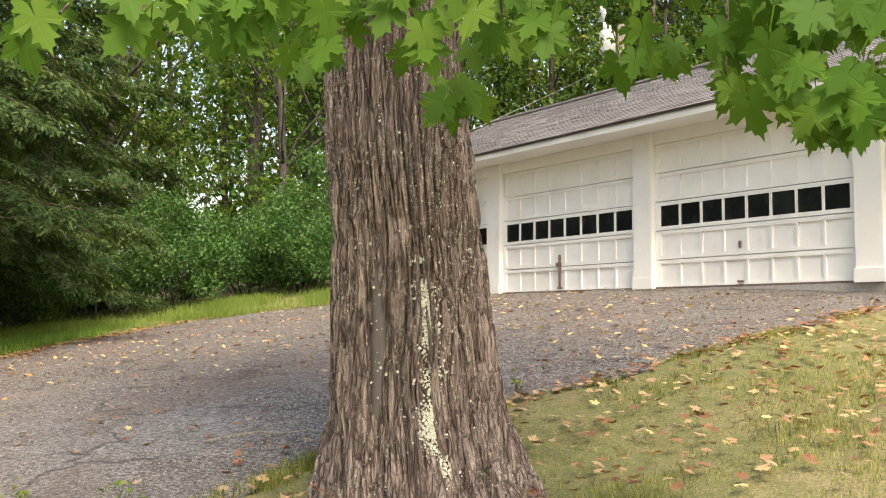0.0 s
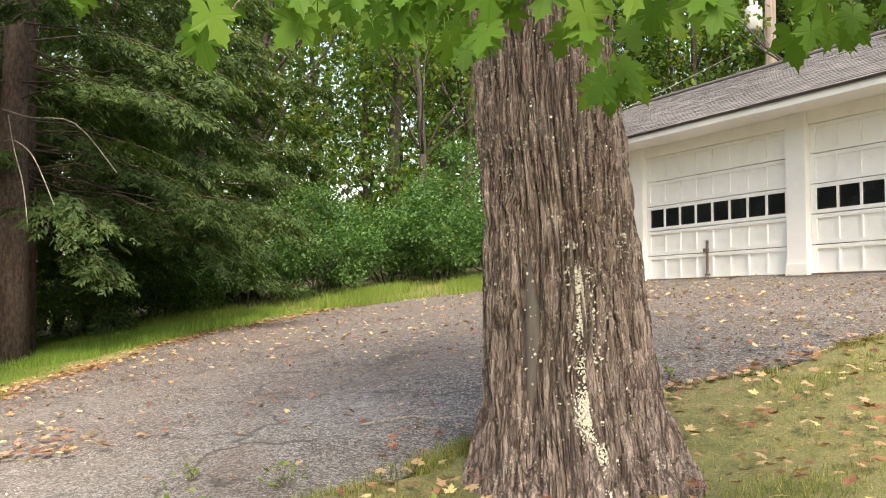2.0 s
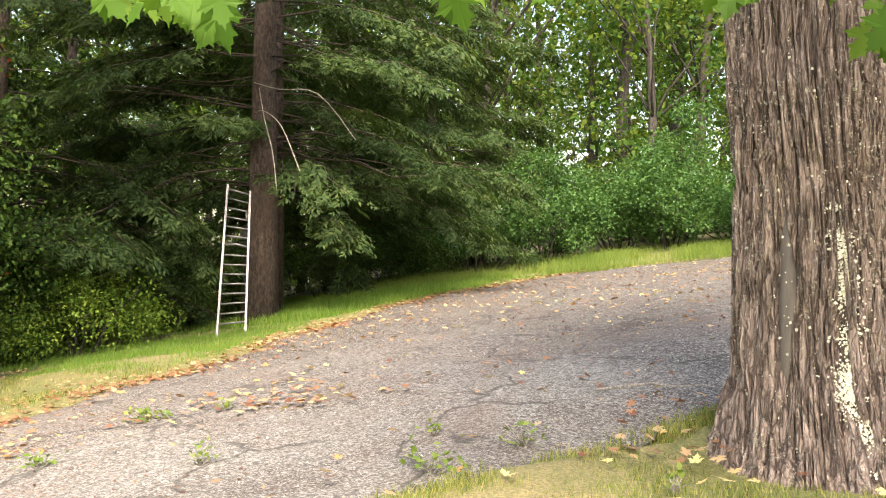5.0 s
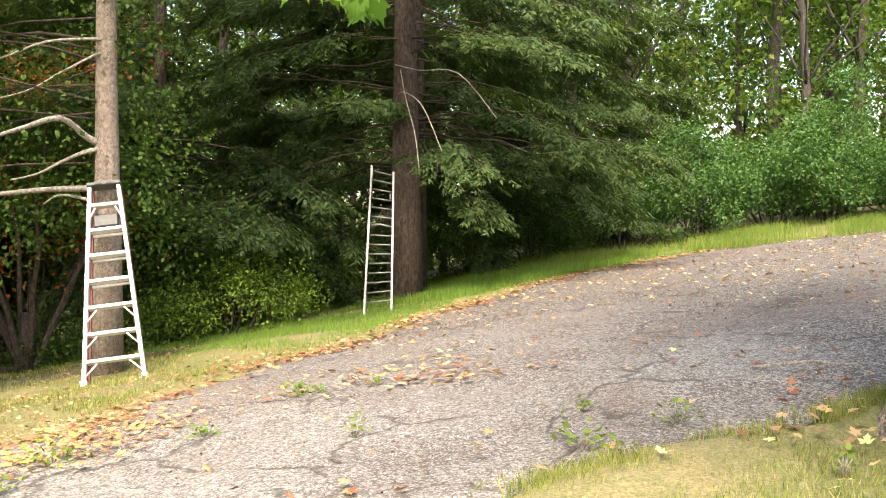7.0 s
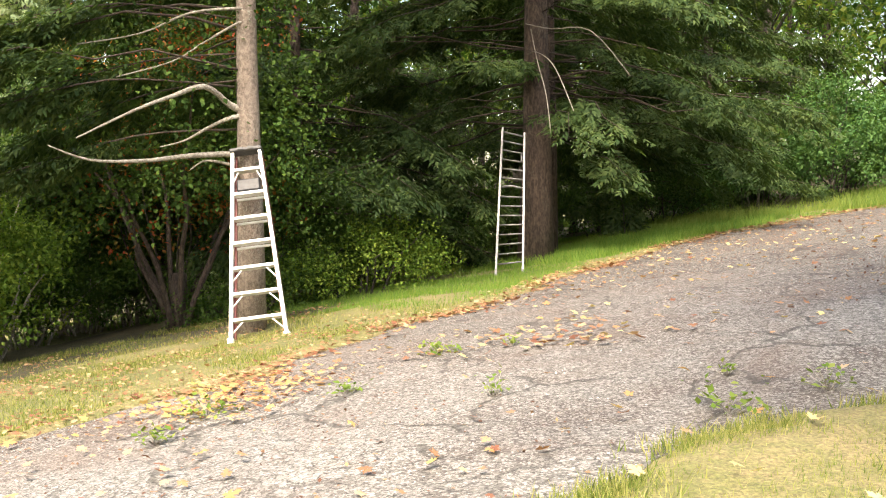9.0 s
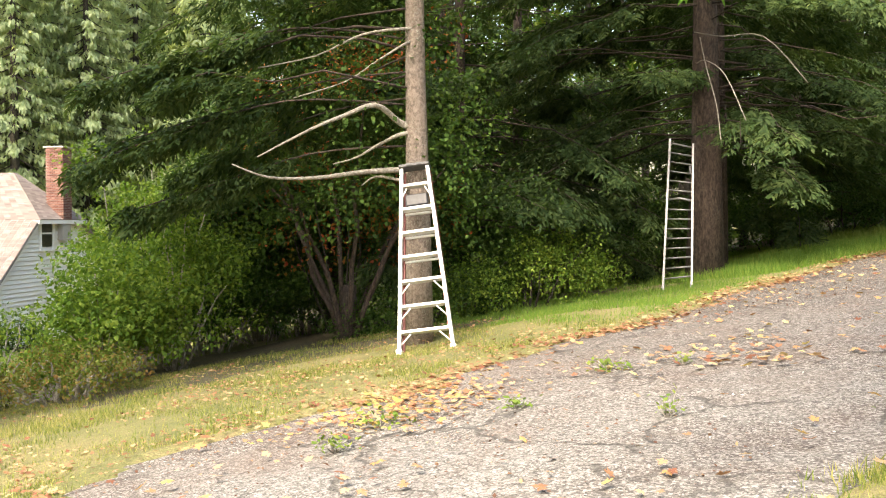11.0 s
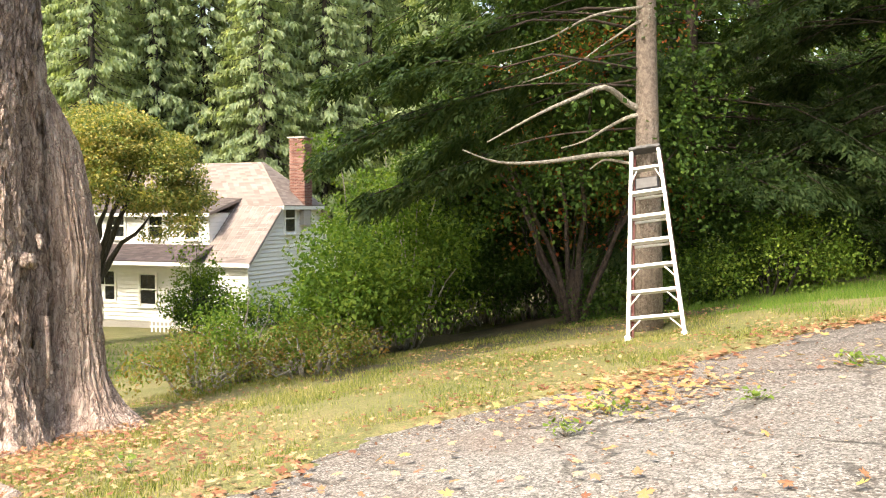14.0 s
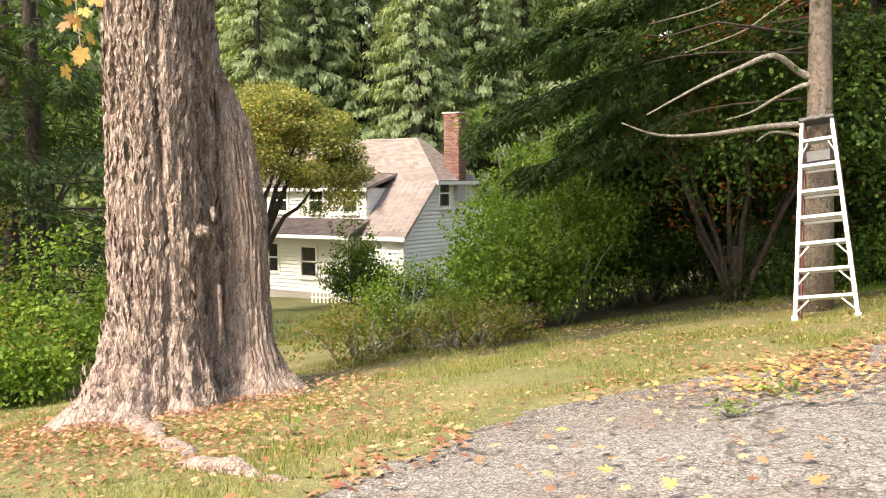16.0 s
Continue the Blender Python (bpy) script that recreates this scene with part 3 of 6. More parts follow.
# ---- utility pole ----
def utility_pole():
    x, y = 5.85, 30.2
    z = gz(x, y) - 0.62
    p = thing("utility_pole", "weathered wooden utility pole with grey transformer behind the garage", "utility pole", pose(x, y, z))
    tubes("pole_shaft", [([(0, 0, -0.1), (0.02, 0, 4), (0.03, 0, 7.9)], [0.19, 0.175, 0.165], 14)], M["pole"], p)
    t = tubes("transformer", [([(-0.5, -0.1, 6.9), (-0.5, -0.1, 6.95), (-0.5, -0.1, 7.6), (-0.5, -0.1, 7.68)], [0.24, 0.27, 0.27, 0.2], 16)], M["enamel"], p, "pale grey transformer can")
    tubes("bushing", [([(-0.55, -0.1, 7.66), (-0.57, -0.1, 7.8), (-0.6, -0.1, 7.98)], [0.05, 0.07, 0.04], 8)], M["enamel"], t)
    tubes("bushing", [([(-0.42, -0.12, 7.66), (-0.4, -0.12, 7.85)], [0.05, 0.04], 8)], M["enamel"], t)
    tubes("cutout", [([(-0.66, -0.05, 8.0), (-0.6, -0.1, 8.3), (-0.7, -0.12, 8.5)], [0.07, 0.09, 0.05], 8)], M["enamel"], p)
    part("bracket", boxed(-0.45, -0.1, -0.06, 0.06, 7.2, 7.3, bevel=0.01), M["iron"], p)
    rng = random.Random(2)
    for k in range(4):
        a = Vector((-0.5 + 0.1 * k, -0.15, 6.95))
        b = Vector((0.12, -0.16, 6.3 + 0.35 * k))
        tubes("drop_loop", [(bend(a, b, 0.35 + 0.12 * k, 0.02, 9, rng), [0.016] * 9, 5)], M["cable"], p)
    w = thing("service_cable", "thin grey service cable strung to the garage", "cable")
    tubes("cable", [(bend((5.6, 30.0, z + 6.6), (-9.5, 25.0, 3.2), 0.5, 0, 16), [0.009] * 16, 5)], M["cable"], w)


utility_pole()


# ---- the two old trunks ----
def big_trunk(name, mat, axis, radius, lobes, ridge, seed, parent, groove=None, na=300, nz=300, flake=False):
    """A trunk with furrowed bark in its mesh. axis(t) and radius(t) over height, lobes(angle, z) the root flare."""
    th = np.linspace(0, 2 * np.pi, na, endpoint=False)
    zz = np.linspace(0, 1, nz) ** 1.25
    T, S = np.meshgrid(th, zz)
    ax = axis(S)
    R = radius(S) * lobes(T, S)
    cx, sx = np.cos(T), np.sin(T)
    zw = ax[2]
    k = 9.0 if flake else 16.0
    warp = (vnoise(cx * 3, sx * 3, zw * 1.6, seed + 7) - 0.5) * 1.3
    n1 = vnoise((cx + warp * 0.12) * k, (sx + warp * 0.12) * k, zw * (1.5 if flake else 1.25), seed)
    n2 = vnoise(cx * k * 2.3, sx * k * 2.3, zw * (6.0 if flake else 3.2), seed + 1)
    n3 = vnoise(cx * 40, sx * 40, zw * 16, seed + 2)
    f1 = np.abs(n1 - 0.5) * 2
    rel = np.minimum(f1 * 2.4, 1.0) * 0.7 + np.minimum(np.abs(n2 - 0.5) * 3.5, 1) * 0.35 + n3 * 0.2
    if flake:
        plate = np.floor(vnoise(cx * 9, sx * 9, zw * 3.4, seed + 5) * 5) / 5
        rel = np.minimum(f1 * 1.9, 1.0) * 0.62 + np.minimum(np.abs(n2 - 0.5) * 3.2, 1) * 0.3 + n3 * 0.2 + plate * 0.35
    R = R + ridge * (rel - 0.6)
    if groove is not None:
        R = R * groove(T, S)
    X = ax[0] + R * cx
    Y = ax[1] + R * sx
    V = np.stack([X, Y, zw], -1).reshape(-1, 3)
    i = np.arange(na)
    j = (i + 1) % na
    F = []
    for r in range(nz - 1):
        a = r * na
        F += list(zip((a + i).tolist(), (a + j).tolist(), (a + na + j).tolist(), (a + na + i).tolist()))
    return link_mesh(name, V, F, mat, parent)


def gauss(t, c, w):
    d = (t - c + np.pi) % (2 * np.pi) - np.pi
    return np.exp(-(d / w) ** 2)


def maple_outline():
    """Half-lobed outline of a maple leaf about 1 across, stalk at the origin, tip along y."""
    half = [(0.03, 0.0), (0.16, -0.12), (0.32, -0.10), (0.30, 0.02), (0.40, 0.08), (0.22, 0.15), (0.40, 0.20), (0.46, 0.34), (0.60, 0.44), (0.42, 0.44), (0.40, 0.52),
            (0.17, 0.40), (0.21, 0.60), (0.30, 0.70), (0.15, 0.70), (0.13, 0.82), (0.05, 0.84), (0.0, 1.02)]
    return half + [(-x, y) for x, y in half[-2::-1]]


LEAF = np.array(maple_outline())


def maple_leaves(name, places, material, parent=None, label="", curl=0.25, stalks=False, seed=1):
    """Lobed leaves, each a fan round its middle. places: (position, out direction, up direction, size)."""
    rng = random.Random(seed)
    V, F = [], []
    n = len(LEAF)
    for pos, out, up, size in places:
        out, up = Vector(out).normalized(), Vector(up)
        side = out.cross(up).normalized()
        up = side.cross(out)
        o = len(V)
        c1, c2 = rng.uniform(0.4, 1.2) * curl, rng.uniform(-0.3, 1) * curl
        pos = Vector(pos)
        V.append(pos + out * 0.28 * size)
        for x, y in LEAF:
            q = out * (y * size) + side * (x * size * 0.95) - up * (size * (c1 * x * x + c2 * y * y * 0.6 - 0.08 * abs(x)))
            V.append(pos + q)
        for i in range(n - 1):
            F.append((o, o + 1 + i, o + 2 + i))
        if stalks:
            k = len(V)
            b = pos - out * size * 0.55 + up * size * 0.3
            w = side * 0.0018
            V += [pos - w, pos + w, b + w, b - w]
            F.append((k, k + 1, k + 2, k + 3))
    return link_mesh(name, V, F, material, parent, label)


def kites(name, P, D, U, size, width, material, parent=None, label=""):
    """Folded kite-shaped blades: place, direction, up, length."""
    P, D, U = (np.asarray(a, float) for a in (P, D, U))
    D = D / np.linalg.norm(D, axis=1, keepdims=True)
    S = np.cross(D, U)
    S /= np.linalg.norm(S, axis=1, keepdims=True) + 1e-9
    N = np.cross(S, D)
    L = np.asarray(size, float)[:, None]
    a = P
    b = P + D * L * 0.45 + S * L * width + N * L * 0.08
    c = P + D * L
    d = P + D * L * 0.45 - S * L * width + N * L * 0.08
    return fast_mesh(name, np.stack([a, b, c, d], 1), 4, material, parent, label)


def unit(rs, n):
    v = rs.normal(size=(n, 3))
    return v / np.linalg.norm(v, axis=1, keepdims=True)


def front_maple():
    g = thing("maple_tree", "old maple with furrowed dark bark and pale lichen streaks", "tree", pose(0, 0, 0))
    zb = 0.45

    def axis(s):
        z = zb + s * 4.3
        return (np.interp(z, [0.4, 0.7, 1.2, 2.0, 2.7, 3.3, 4.8], [-0.06, -0.08, -0.145, -0.2, -0.265, -0.30, -0.38]), np.full_like(z, 5.03), z)

    def radius(s):
        z = zb + s * 4.3
        return np.interp(z, [0.4, 0.55, 0.7, 0.9, 1.2, 1.6, 2.0, 2.7, 3.3, 4.8], [0.74, 0.62, 0.54, 0.48, 0.43, 0.395, 0.37, 0.355, 0.35, 0.34])

    def lobes(t, s):
        z = zb + s * 4.3
        f = np.clip((1.35 - z) / 0.8, 0, 1) ** 1.3
        w = gauss(t, -0.35, 0.35) * 0.2 + gauss(t, -1.9, 0.4) * 0.12 + gauss(t, 3.3, 0.4) * 0.2 + gauss(t, 1.2, 0.5) * 0.2 + gauss(t, -1.1, 0.25) * 0.1
        return 1 + f * w + 0.03 * np.sin(3 * t + z) + 0.02 * np.sin(7 * t - z * 2)

    def groove(t, s):
        z = zb + s * 4.3
        scar = gauss(t, -1.96, 0.10) * np.clip((z - 0.75) / 0.3, 0, 1) * np.clip((2.0 - z) / 0.25, 0, 1)
        hollow = gauss(t, -1.0, 0.16) * np.exp(-((z - 1.98) / 0.22) ** 2)
        return 1 - 0.10 * scar - 0.05 * hollow
    big_trunk("trunk", M["bark_maple"], axis, radius, lobes, 0.068, 11, g, groove, 400, 280)
    # smooth healed scar
    V, F = tube_arrays([(-0.33, 4.70, 0.85), (-0.318, 4.662, 1.2), (-0.312, 4.676, 1.5), (-0.315, 4.69, 1.78), (-0.32, 4.72, 1.98)], [0.012, 0.04, 0.046, 0.04, 0.012], 10)
    link_mesh("bark_scar", V, F, M["scar"], g, "smooth grey healed scar", True)
    # lichen flakes along one streak of the bark
    rs = np.random.RandomState(3)
    P, D, U, S = [], [], [], []
    for _ in range(5200):
        z = rs.uniform(0.72, 1.92)
        a = -1.36 + 0.06 * math.sin(z * 5) + rs.normal() * 0.06 + (0.1 if z < 0.95 else 0)
        if math.sin(z * 13) + math.sin(z * 29 + 1) < rs.uniform(-1.6, 1.2):
            continue
        if rs.rand() < 0.3:
            a, z = rs.uniform(-2.9, -0.2), rs.uniform(0.7, 3.2)
        s = (z - zb) / 4.3
        A3 = axis(np.array([s]))
        r = float(radius(np.array([s]))[0] * lobes(np.array([a]), np.array([s]))[0]) + 0.008
        n = Vector((math.cos(a), math.sin(a), 0))
        P.append((A3[0][0] + n.x * r, A3[1][0] + n.y * r, z))
        t = Vector((-n.y, n.x, 0)) * rs.normal() + Vector((0, 0, 1)) * rs.normal()
        D.append(t + n * 0.1)
        U.append(n)
        S.append(rs.uniform(0.005, 0.011) * (1.7 if rs.rand() < 0.25 else 1.0))
    kites("lichen", P, D, U, S, 0.5, M["lichen"], g, "pale crusty lichen")

    # overhead limbs and hanging leafy twigs
    rng = random.Random(8)
    runs = []
    limbs = [((-0.38, 5.0, 4.6), (-3.4, 1.6, 5.2)), ((-0.38, 5.0, 4.7), (1.8, 1.8, 5.2)), ((-0.38, 5.0, 4.8), (-4.0, 5.0, 6.2)), ((-0.38, 5.0, 4.7), (4.0, 5.0, 5.6)),
             ((-0.38, 5.0, 4.8), (-1.0, 0.0, 5.6)), ((-0.38, 5.0, 4.8), (0.5, 9.0, 7.2))]
    for a, b in limbs:
        runs.append((bend(a, b, -0.4, 0.06, 9, rng), [0.14 - 0.012 * k for k in range(9)], 9))
    runs.append((bend((-0.37, 5.03, 4.4), (-0.5, 5.1, 9.5), 0, 0.08, 7, rng), [0.34, 0.3, 0.25, 0.2, 0.14, 0.09, 0.04], 14))
    # (bearing to the left, lowest elevation, distance, spread, leaves)
    sprays = [(24, 16.2, 3.2, 1.5, 6), (18.5, 16, 3.2, 2, 8), (14.5, 17.5, 3.3, 2, 4), (8, 15.4, 3.2, 1.8, 9), (5, 17.6, 3.3, 1.5, 5), (1.9, 14.9, 3.3, 1.6, 9), (-0.5, 11.6, 3.6, 1.4, 12),
              (-3.7, 15.4, 3.3, 1.6, 10), (-6.7, 15.8, 3.3, 1.6, 9), (-10, 18.6, 3.4, 1.0, 3), (-12.8, 14.0, 3.2, 1.5, 10), (-17, 12.3, 3.1, 1.5, 9), (-20.5, 11.5, 3.1, 1.8, 22), (-23.5, 9.8, 3.0, 1.8, 26),
              (-27, 10, 3.0, 2.5, 30), (-19, 15, 3.3, 3, 26), (-24, 15, 3.2, 3, 30), (23.5, 15.4, 3.1, 1.2, 4), (38.8, 11.9, 2.9, 0.8, 8), (41.5, 12.6, 3.0, 0.8, 7), (44.5, 12.4, 2.9, 0.9, 8), (30, 15.6, 3.0, 1.5, 5), (12, 16.4, 3.2, 2.4, 9)]
    sprays += [(b, 18.4, 3.3, 3, 11) for b in range(-32, 32, 4)]
    sprays = [(b, e - (1.2 if 2 < b < 27 else 0), d, q, n) for b, e, d, q, n in sprays]
    places = []
    for bear, elev, dist, spread, n in sprays:
        for k in range(n):
            b = radians(bear + rng.gauss(0, spread * 0.55))
            e = radians(elev + abs(rng.gauss(0, 1)) * 1.7 + 1.6)
            d = dist + rng.uniform(-0.45, 0.5)
            p = Vector((-d * math.sin(b) * math.cos(e), d * math.cos(b) * math.cos(e), 1.6 + d * math.sin(e)))
            w = rng.uniform(0, 6.283)
            r = rng.uniform(0.1, 0.8)
            out = Vector((math.cos(w) * r, math.sin(w) * r, -0.8))
            up = Vector((-p.x / d + rng.uniform(-0.6, 0.6), -p.y / d + rng.uniform(-0.6, 0.6), rng.uniform(-0.1, 0.9)))
            places.append((p, out, up, rng.uniform(0.105, 0.16)))
        b, e, d = radians(bear), radians(elev + 2.0), dist
        q = Vector((-d * math.sin(b) * math.cos(e), d * math.cos(b) * math.cos(e), 1.6 + d * math.sin(e)))
        top = q + Vector((rng.uniform(-0.5, 0.5), rng.uniform(0.2, 0.8), rng.uniform(1.6, 2.2)))
        runs.append((bend(top, q, 0.1, 0.05, 8, rng), [0.014 - 0.0014 * k for k in range(8)], 5))
    tubes("branch_work", runs, M["bark_maple"], g)
    maple_leaves("hanging_leaves", places, M["maple_leaf"], g, "broad green lobed leaves", 0.3, True, 5)
    # unseen upper crown leaves, added sunward to shade the trunk and the lawn
    rs = np.random.RandomState(12)
    n = 3000
    P = np.stack([rs.normal(0, 1.2, n) + 2.0, rs.normal(0, 1.4, n) + 1.1, rs.uniform(5.8, 9.0, n)], -1)
    P[1500:, :2] += np.array([-1.0, 1.6])
    kites("crown", P, unit(rs, n) * [1, 1, 0.5], unit(rs, n) * 0.5 + [0, 0, 1], rs.uniform(0.13, 0.2, n), 0.45, M["maple_leaf"], g)


def old_maple():
    g = thing("old_maple_tree", "massive twin-stemmed maple with flaking pale bark and spreading roots", "tree", pose(-9.75, 0.42, 0))
    zb = -0.8

    def axis(s):
        z = zb + s * 6.3
        return (np.interp(z, [-0.8, 0, 1.2, 3.2, 5.5], [0.1, 0.0, 0.0, 0.05, 0.1]), np.interp(z, [-0.8, 0, 1.2, 3.2, 5.5], [-0.08, -0.13, -0.12, -0.16, -0.3]), z)

    def radius(s):
        z = zb + s * 6.3
        return np.interp(z, [-0.8, -0.6, -0.4, -0.1, 0.2, 0.6, 1.4, 2.2, 3.2, 5.5], [1.0, 0.84, 0.70, 0.59, 0.54, 0.515, 0.505, 0.49, 0.465, 0.44])

    def lobes(t, s):
        z = zb + s * 6.3
        f = np.clip((0.35 - z) / 1.0, 0, 1) ** 1.4
        w = gauss(t, -1.25, 0.3) * 0.35 + gauss(t, -0.55, 0.16) * 0.3 + gauss(t, 1.25, 0.35) * 0.3 + gauss(t, 0.2, 0.2) * 0.1 + gauss(t, 3.1, 0.6) * 0.2 + gauss(t, -2.2, 0.3) * 0.25
        return 1 + f * w + 0.03 * np.sin(4 * t + 0.5 * z) + 0.025 * np.sin(9 * t)

    def groove(t, s):
        z = zb + s * 6.3
        cleft = gauss(t, 0.86, 0.17) * np.clip((2.8 - z) / 0.5, 0, 1) * 0.72
        side = 0.0
        c2 = gauss(t, -0.1 + 0.05 * np.sin(z * 2.2), 0.06) * 0.14 + gauss(t, -0.75, 0.08) * 0.07 + gauss(t, 0.35 + 0.06 * np.sin(z * 3), 0.05) * 0.05
        return 1 - cleft + side - c2
    big_trunk("trunk", M["bark_old"], axis, radius, lobes, 0.085, 31, g, groove, 320, 300, True)
    def axis2(s):
        z = -0.8 + s * 3.7
        return (np.interp(z, [-0.8, 0, 1.2, 2.2, 2.9], [0.18, 0.1, 0.08, 0.04, -0.05]), np.interp(z, [-0.8, 0, 1.2, 2.2, 2.9], [0.74, 0.63, 0.6, 0.47, 0.25]), z)

    def radius2(s):
        z = -0.8 + s * 3.7
        return np.interp(z, [-0.8, -0.55, -0.3, 0, 0.5, 1.2, 1.8, 2.4, 2.9], [0.62, 0.45, 0.31, 0.235, 0.2, 0.215, 0.2, 0.13, 0.03])

    def lobes2(t, s):
        z = -0.8 + s * 3.7
        f = np.clip((-0.1 - z) / 0.6, 0, 1)
        return 1 + f * (gauss(t, 1.1, 0.4) * 0.5 + gauss(t, 0.1, 0.25) * 0.2) + 0.05 * np.sin(3 * t + z)
    big_trunk("second_stem", M["bark_old"], axis2, radius2, lobes2, 0.05, 37, g, None, 150, 180, True)
    # loose flakes of bark, lifted at one end
    rs = np.random.RandomState(6)
    P, D, U, S = [], [], [], []
    for _ in range(3400):
        a, z = rs.uniform(-1.9, 1.7), rs.uniform(-0.5, 3.6)
        sv = np.array([(z - zb) / 6.3])
        av = np.array([a])
        q = float(radius(sv)[0] * lobes(av, sv)[0] * groove(av, sv)[0]) + rs.uniform(0.0, 0.03)
        c = axis(sv)
        n = Vector((math.cos(a), math.sin(a), 0))
        P.append((c[0][0] + n.x * q, c[1][0] + n.y * q, z))
        D.append(Vector((-n.y, n.x, 0)) * rs.normal() * 0.16 + Vector((0, 0, 1 if rs.rand() < 0.4 else -1)) + n * rs.uniform(0.02, 0.22))
        U.append(n + Vector((-n.y, n.x, 0)) * rs.normal() * 0.35)
        S.append(rs.uniform(0.05, 0.17))
    tagged(kites("bark_flake", P, D, U, S, 0.16, M["bark_old"], g, "curling loose bark flakes"), kind="stuff")
    # burl and snag in the cleft
    rs = np.random.RandomState(4)
    th, ph = np.meshgrid(np.linspace(0, 2 * np.pi, 18, endpoint=False), np.linspace(0.1, np.pi - 0.1, 10))
    r = 0.07 * (0.45 + 1.1 * vnoise(np.cos(th) * 4, np.sin(th) * 4, ph * 4, 5))
    V = np.stack([0.47 + r * np.sin(ph) * np.cos(th), 0.16 + r * np.sin(ph) * np.sin(th), 1.1 + r * np.cos(ph)], -1).reshape(-1, 3)
    F = [(a * 18 + b, a * 18 + (b + 1) % 18, (a + 1) * 18 + (b + 1) % 18, (a + 1) * 18 + b) for a in range(9) for b in range(18)]
    link_mesh("burl", V, F, M["bark_old"], g, "knobbly burl", True)
    tubes("snag", [([(0.42, 0.26, 1.32), (0.47, 0.27, 1.25), (0.5, 0.26, 1.2)], [0.03, 0.025, 0.012], 7)], M["bark_old"], g)
    tubes("torn_strip", [([(0.42, 0.31, 0.6), (0.44, 0.32, 0.3), (0.43, 0.31, -0.05)], [0.02, 0.02, 0.015], 7)], M["bark_old"], g)
    # surface root
    tubes("surface_root", [(bend((1.2, -0.45, gz(-8.55, -0.1) + 0.02), (3.4, -0.1, gz(-6.35, 0.2) - 0.01), 0, 0.05, 9, random.Random(2)), [0.12, 0.1, 0.08, 0.075, 0.08, 0.07, 0.07, 0.06, 0.03], 10),
                           (bend((3.3, -0.25, gz(-6.45, 0.1)), (4.35, 0.35, gz(-5.4, 0.7) - 0.02), 0, 0.05, 7, random.Random(5)), [0.04, 0.065, 0.06, 0.065, 0.05, 0.04, 0.02], 9)], M["bark_old"], g, "exposed pale root")
    rng = random.Random(3)
    runs = [(bend((0.1, -0.2, 4.8), (rng.uniform(-5, 5), rng.uniform(-5, 4), 8), -0.3, 0.1, 8, rng), [0.3 - 0.035 * k for k in range(8)], 9) for _ in range(6)]
    tubes("branch_work", runs, M["bark_old"], g)
    places = [(Vector((0.2 + rng.uniform(-0.1, 0.3), -0.75 - rng.uniform(0, 0.28), 2.75 + rng.uniform(-0.3, 0.55))), (rng.uniform(-1, 1), rng.uniform(-1, 1), -0.8), (0.8, rng.uniform(-0.5, 0.5), 0.5), rng.uniform(0.12, 0.18)) for _ in range(11)]
    tubes("sprout", [([(0.1, -0.6, 2.4), (0.25, -0.85, 2.8), (0.3, -0.9, 3.5)], [0.01, 0.008, 0.004], 5)], M["branch"], g)
    maple_leaves("sprout_leaves", places, M["litter_gold"], g, "yellowing leaves", 0.3, True, 5)
    rs = np.random.RandomState(15)
    n = 3500
    P = np.stack([rs.normal(-1.5, 2.4, n), rs.normal(-0.5, 2.4, n), rs.uniform(6.5, 11, n)], -1)
    kites("crown", P, unit(rs, n) * [1, 1, 0.5], unit(rs, n) * 0.5 + [0, 0, 1], rs.uniform(0.15, 0.22, n), 0.45, M["maple_leaf"], g)


a = Mat("healed_scar_wood", 0.8)
w = a.noise(14.0, 5.0, 0.6, a.scaled((1, 1, 0.15)))
a.color(a.ramp(w, [(0.3, (0.07, 0.06, 0.055)), (0.7, (0.17, 0.15, 0.14))])).bump(w, 0.4, 0.006)
M["scar"] = a.m
a = Mat("lichen_crust", 0.95)
a.color(a.ramp(a.island(), [(0.1, (0.42, 0.42, 0.34)), (0.9, (0.66, 0.66, 0.55))]))
M["lichen"] = a.m
front_maple()
old_maple()


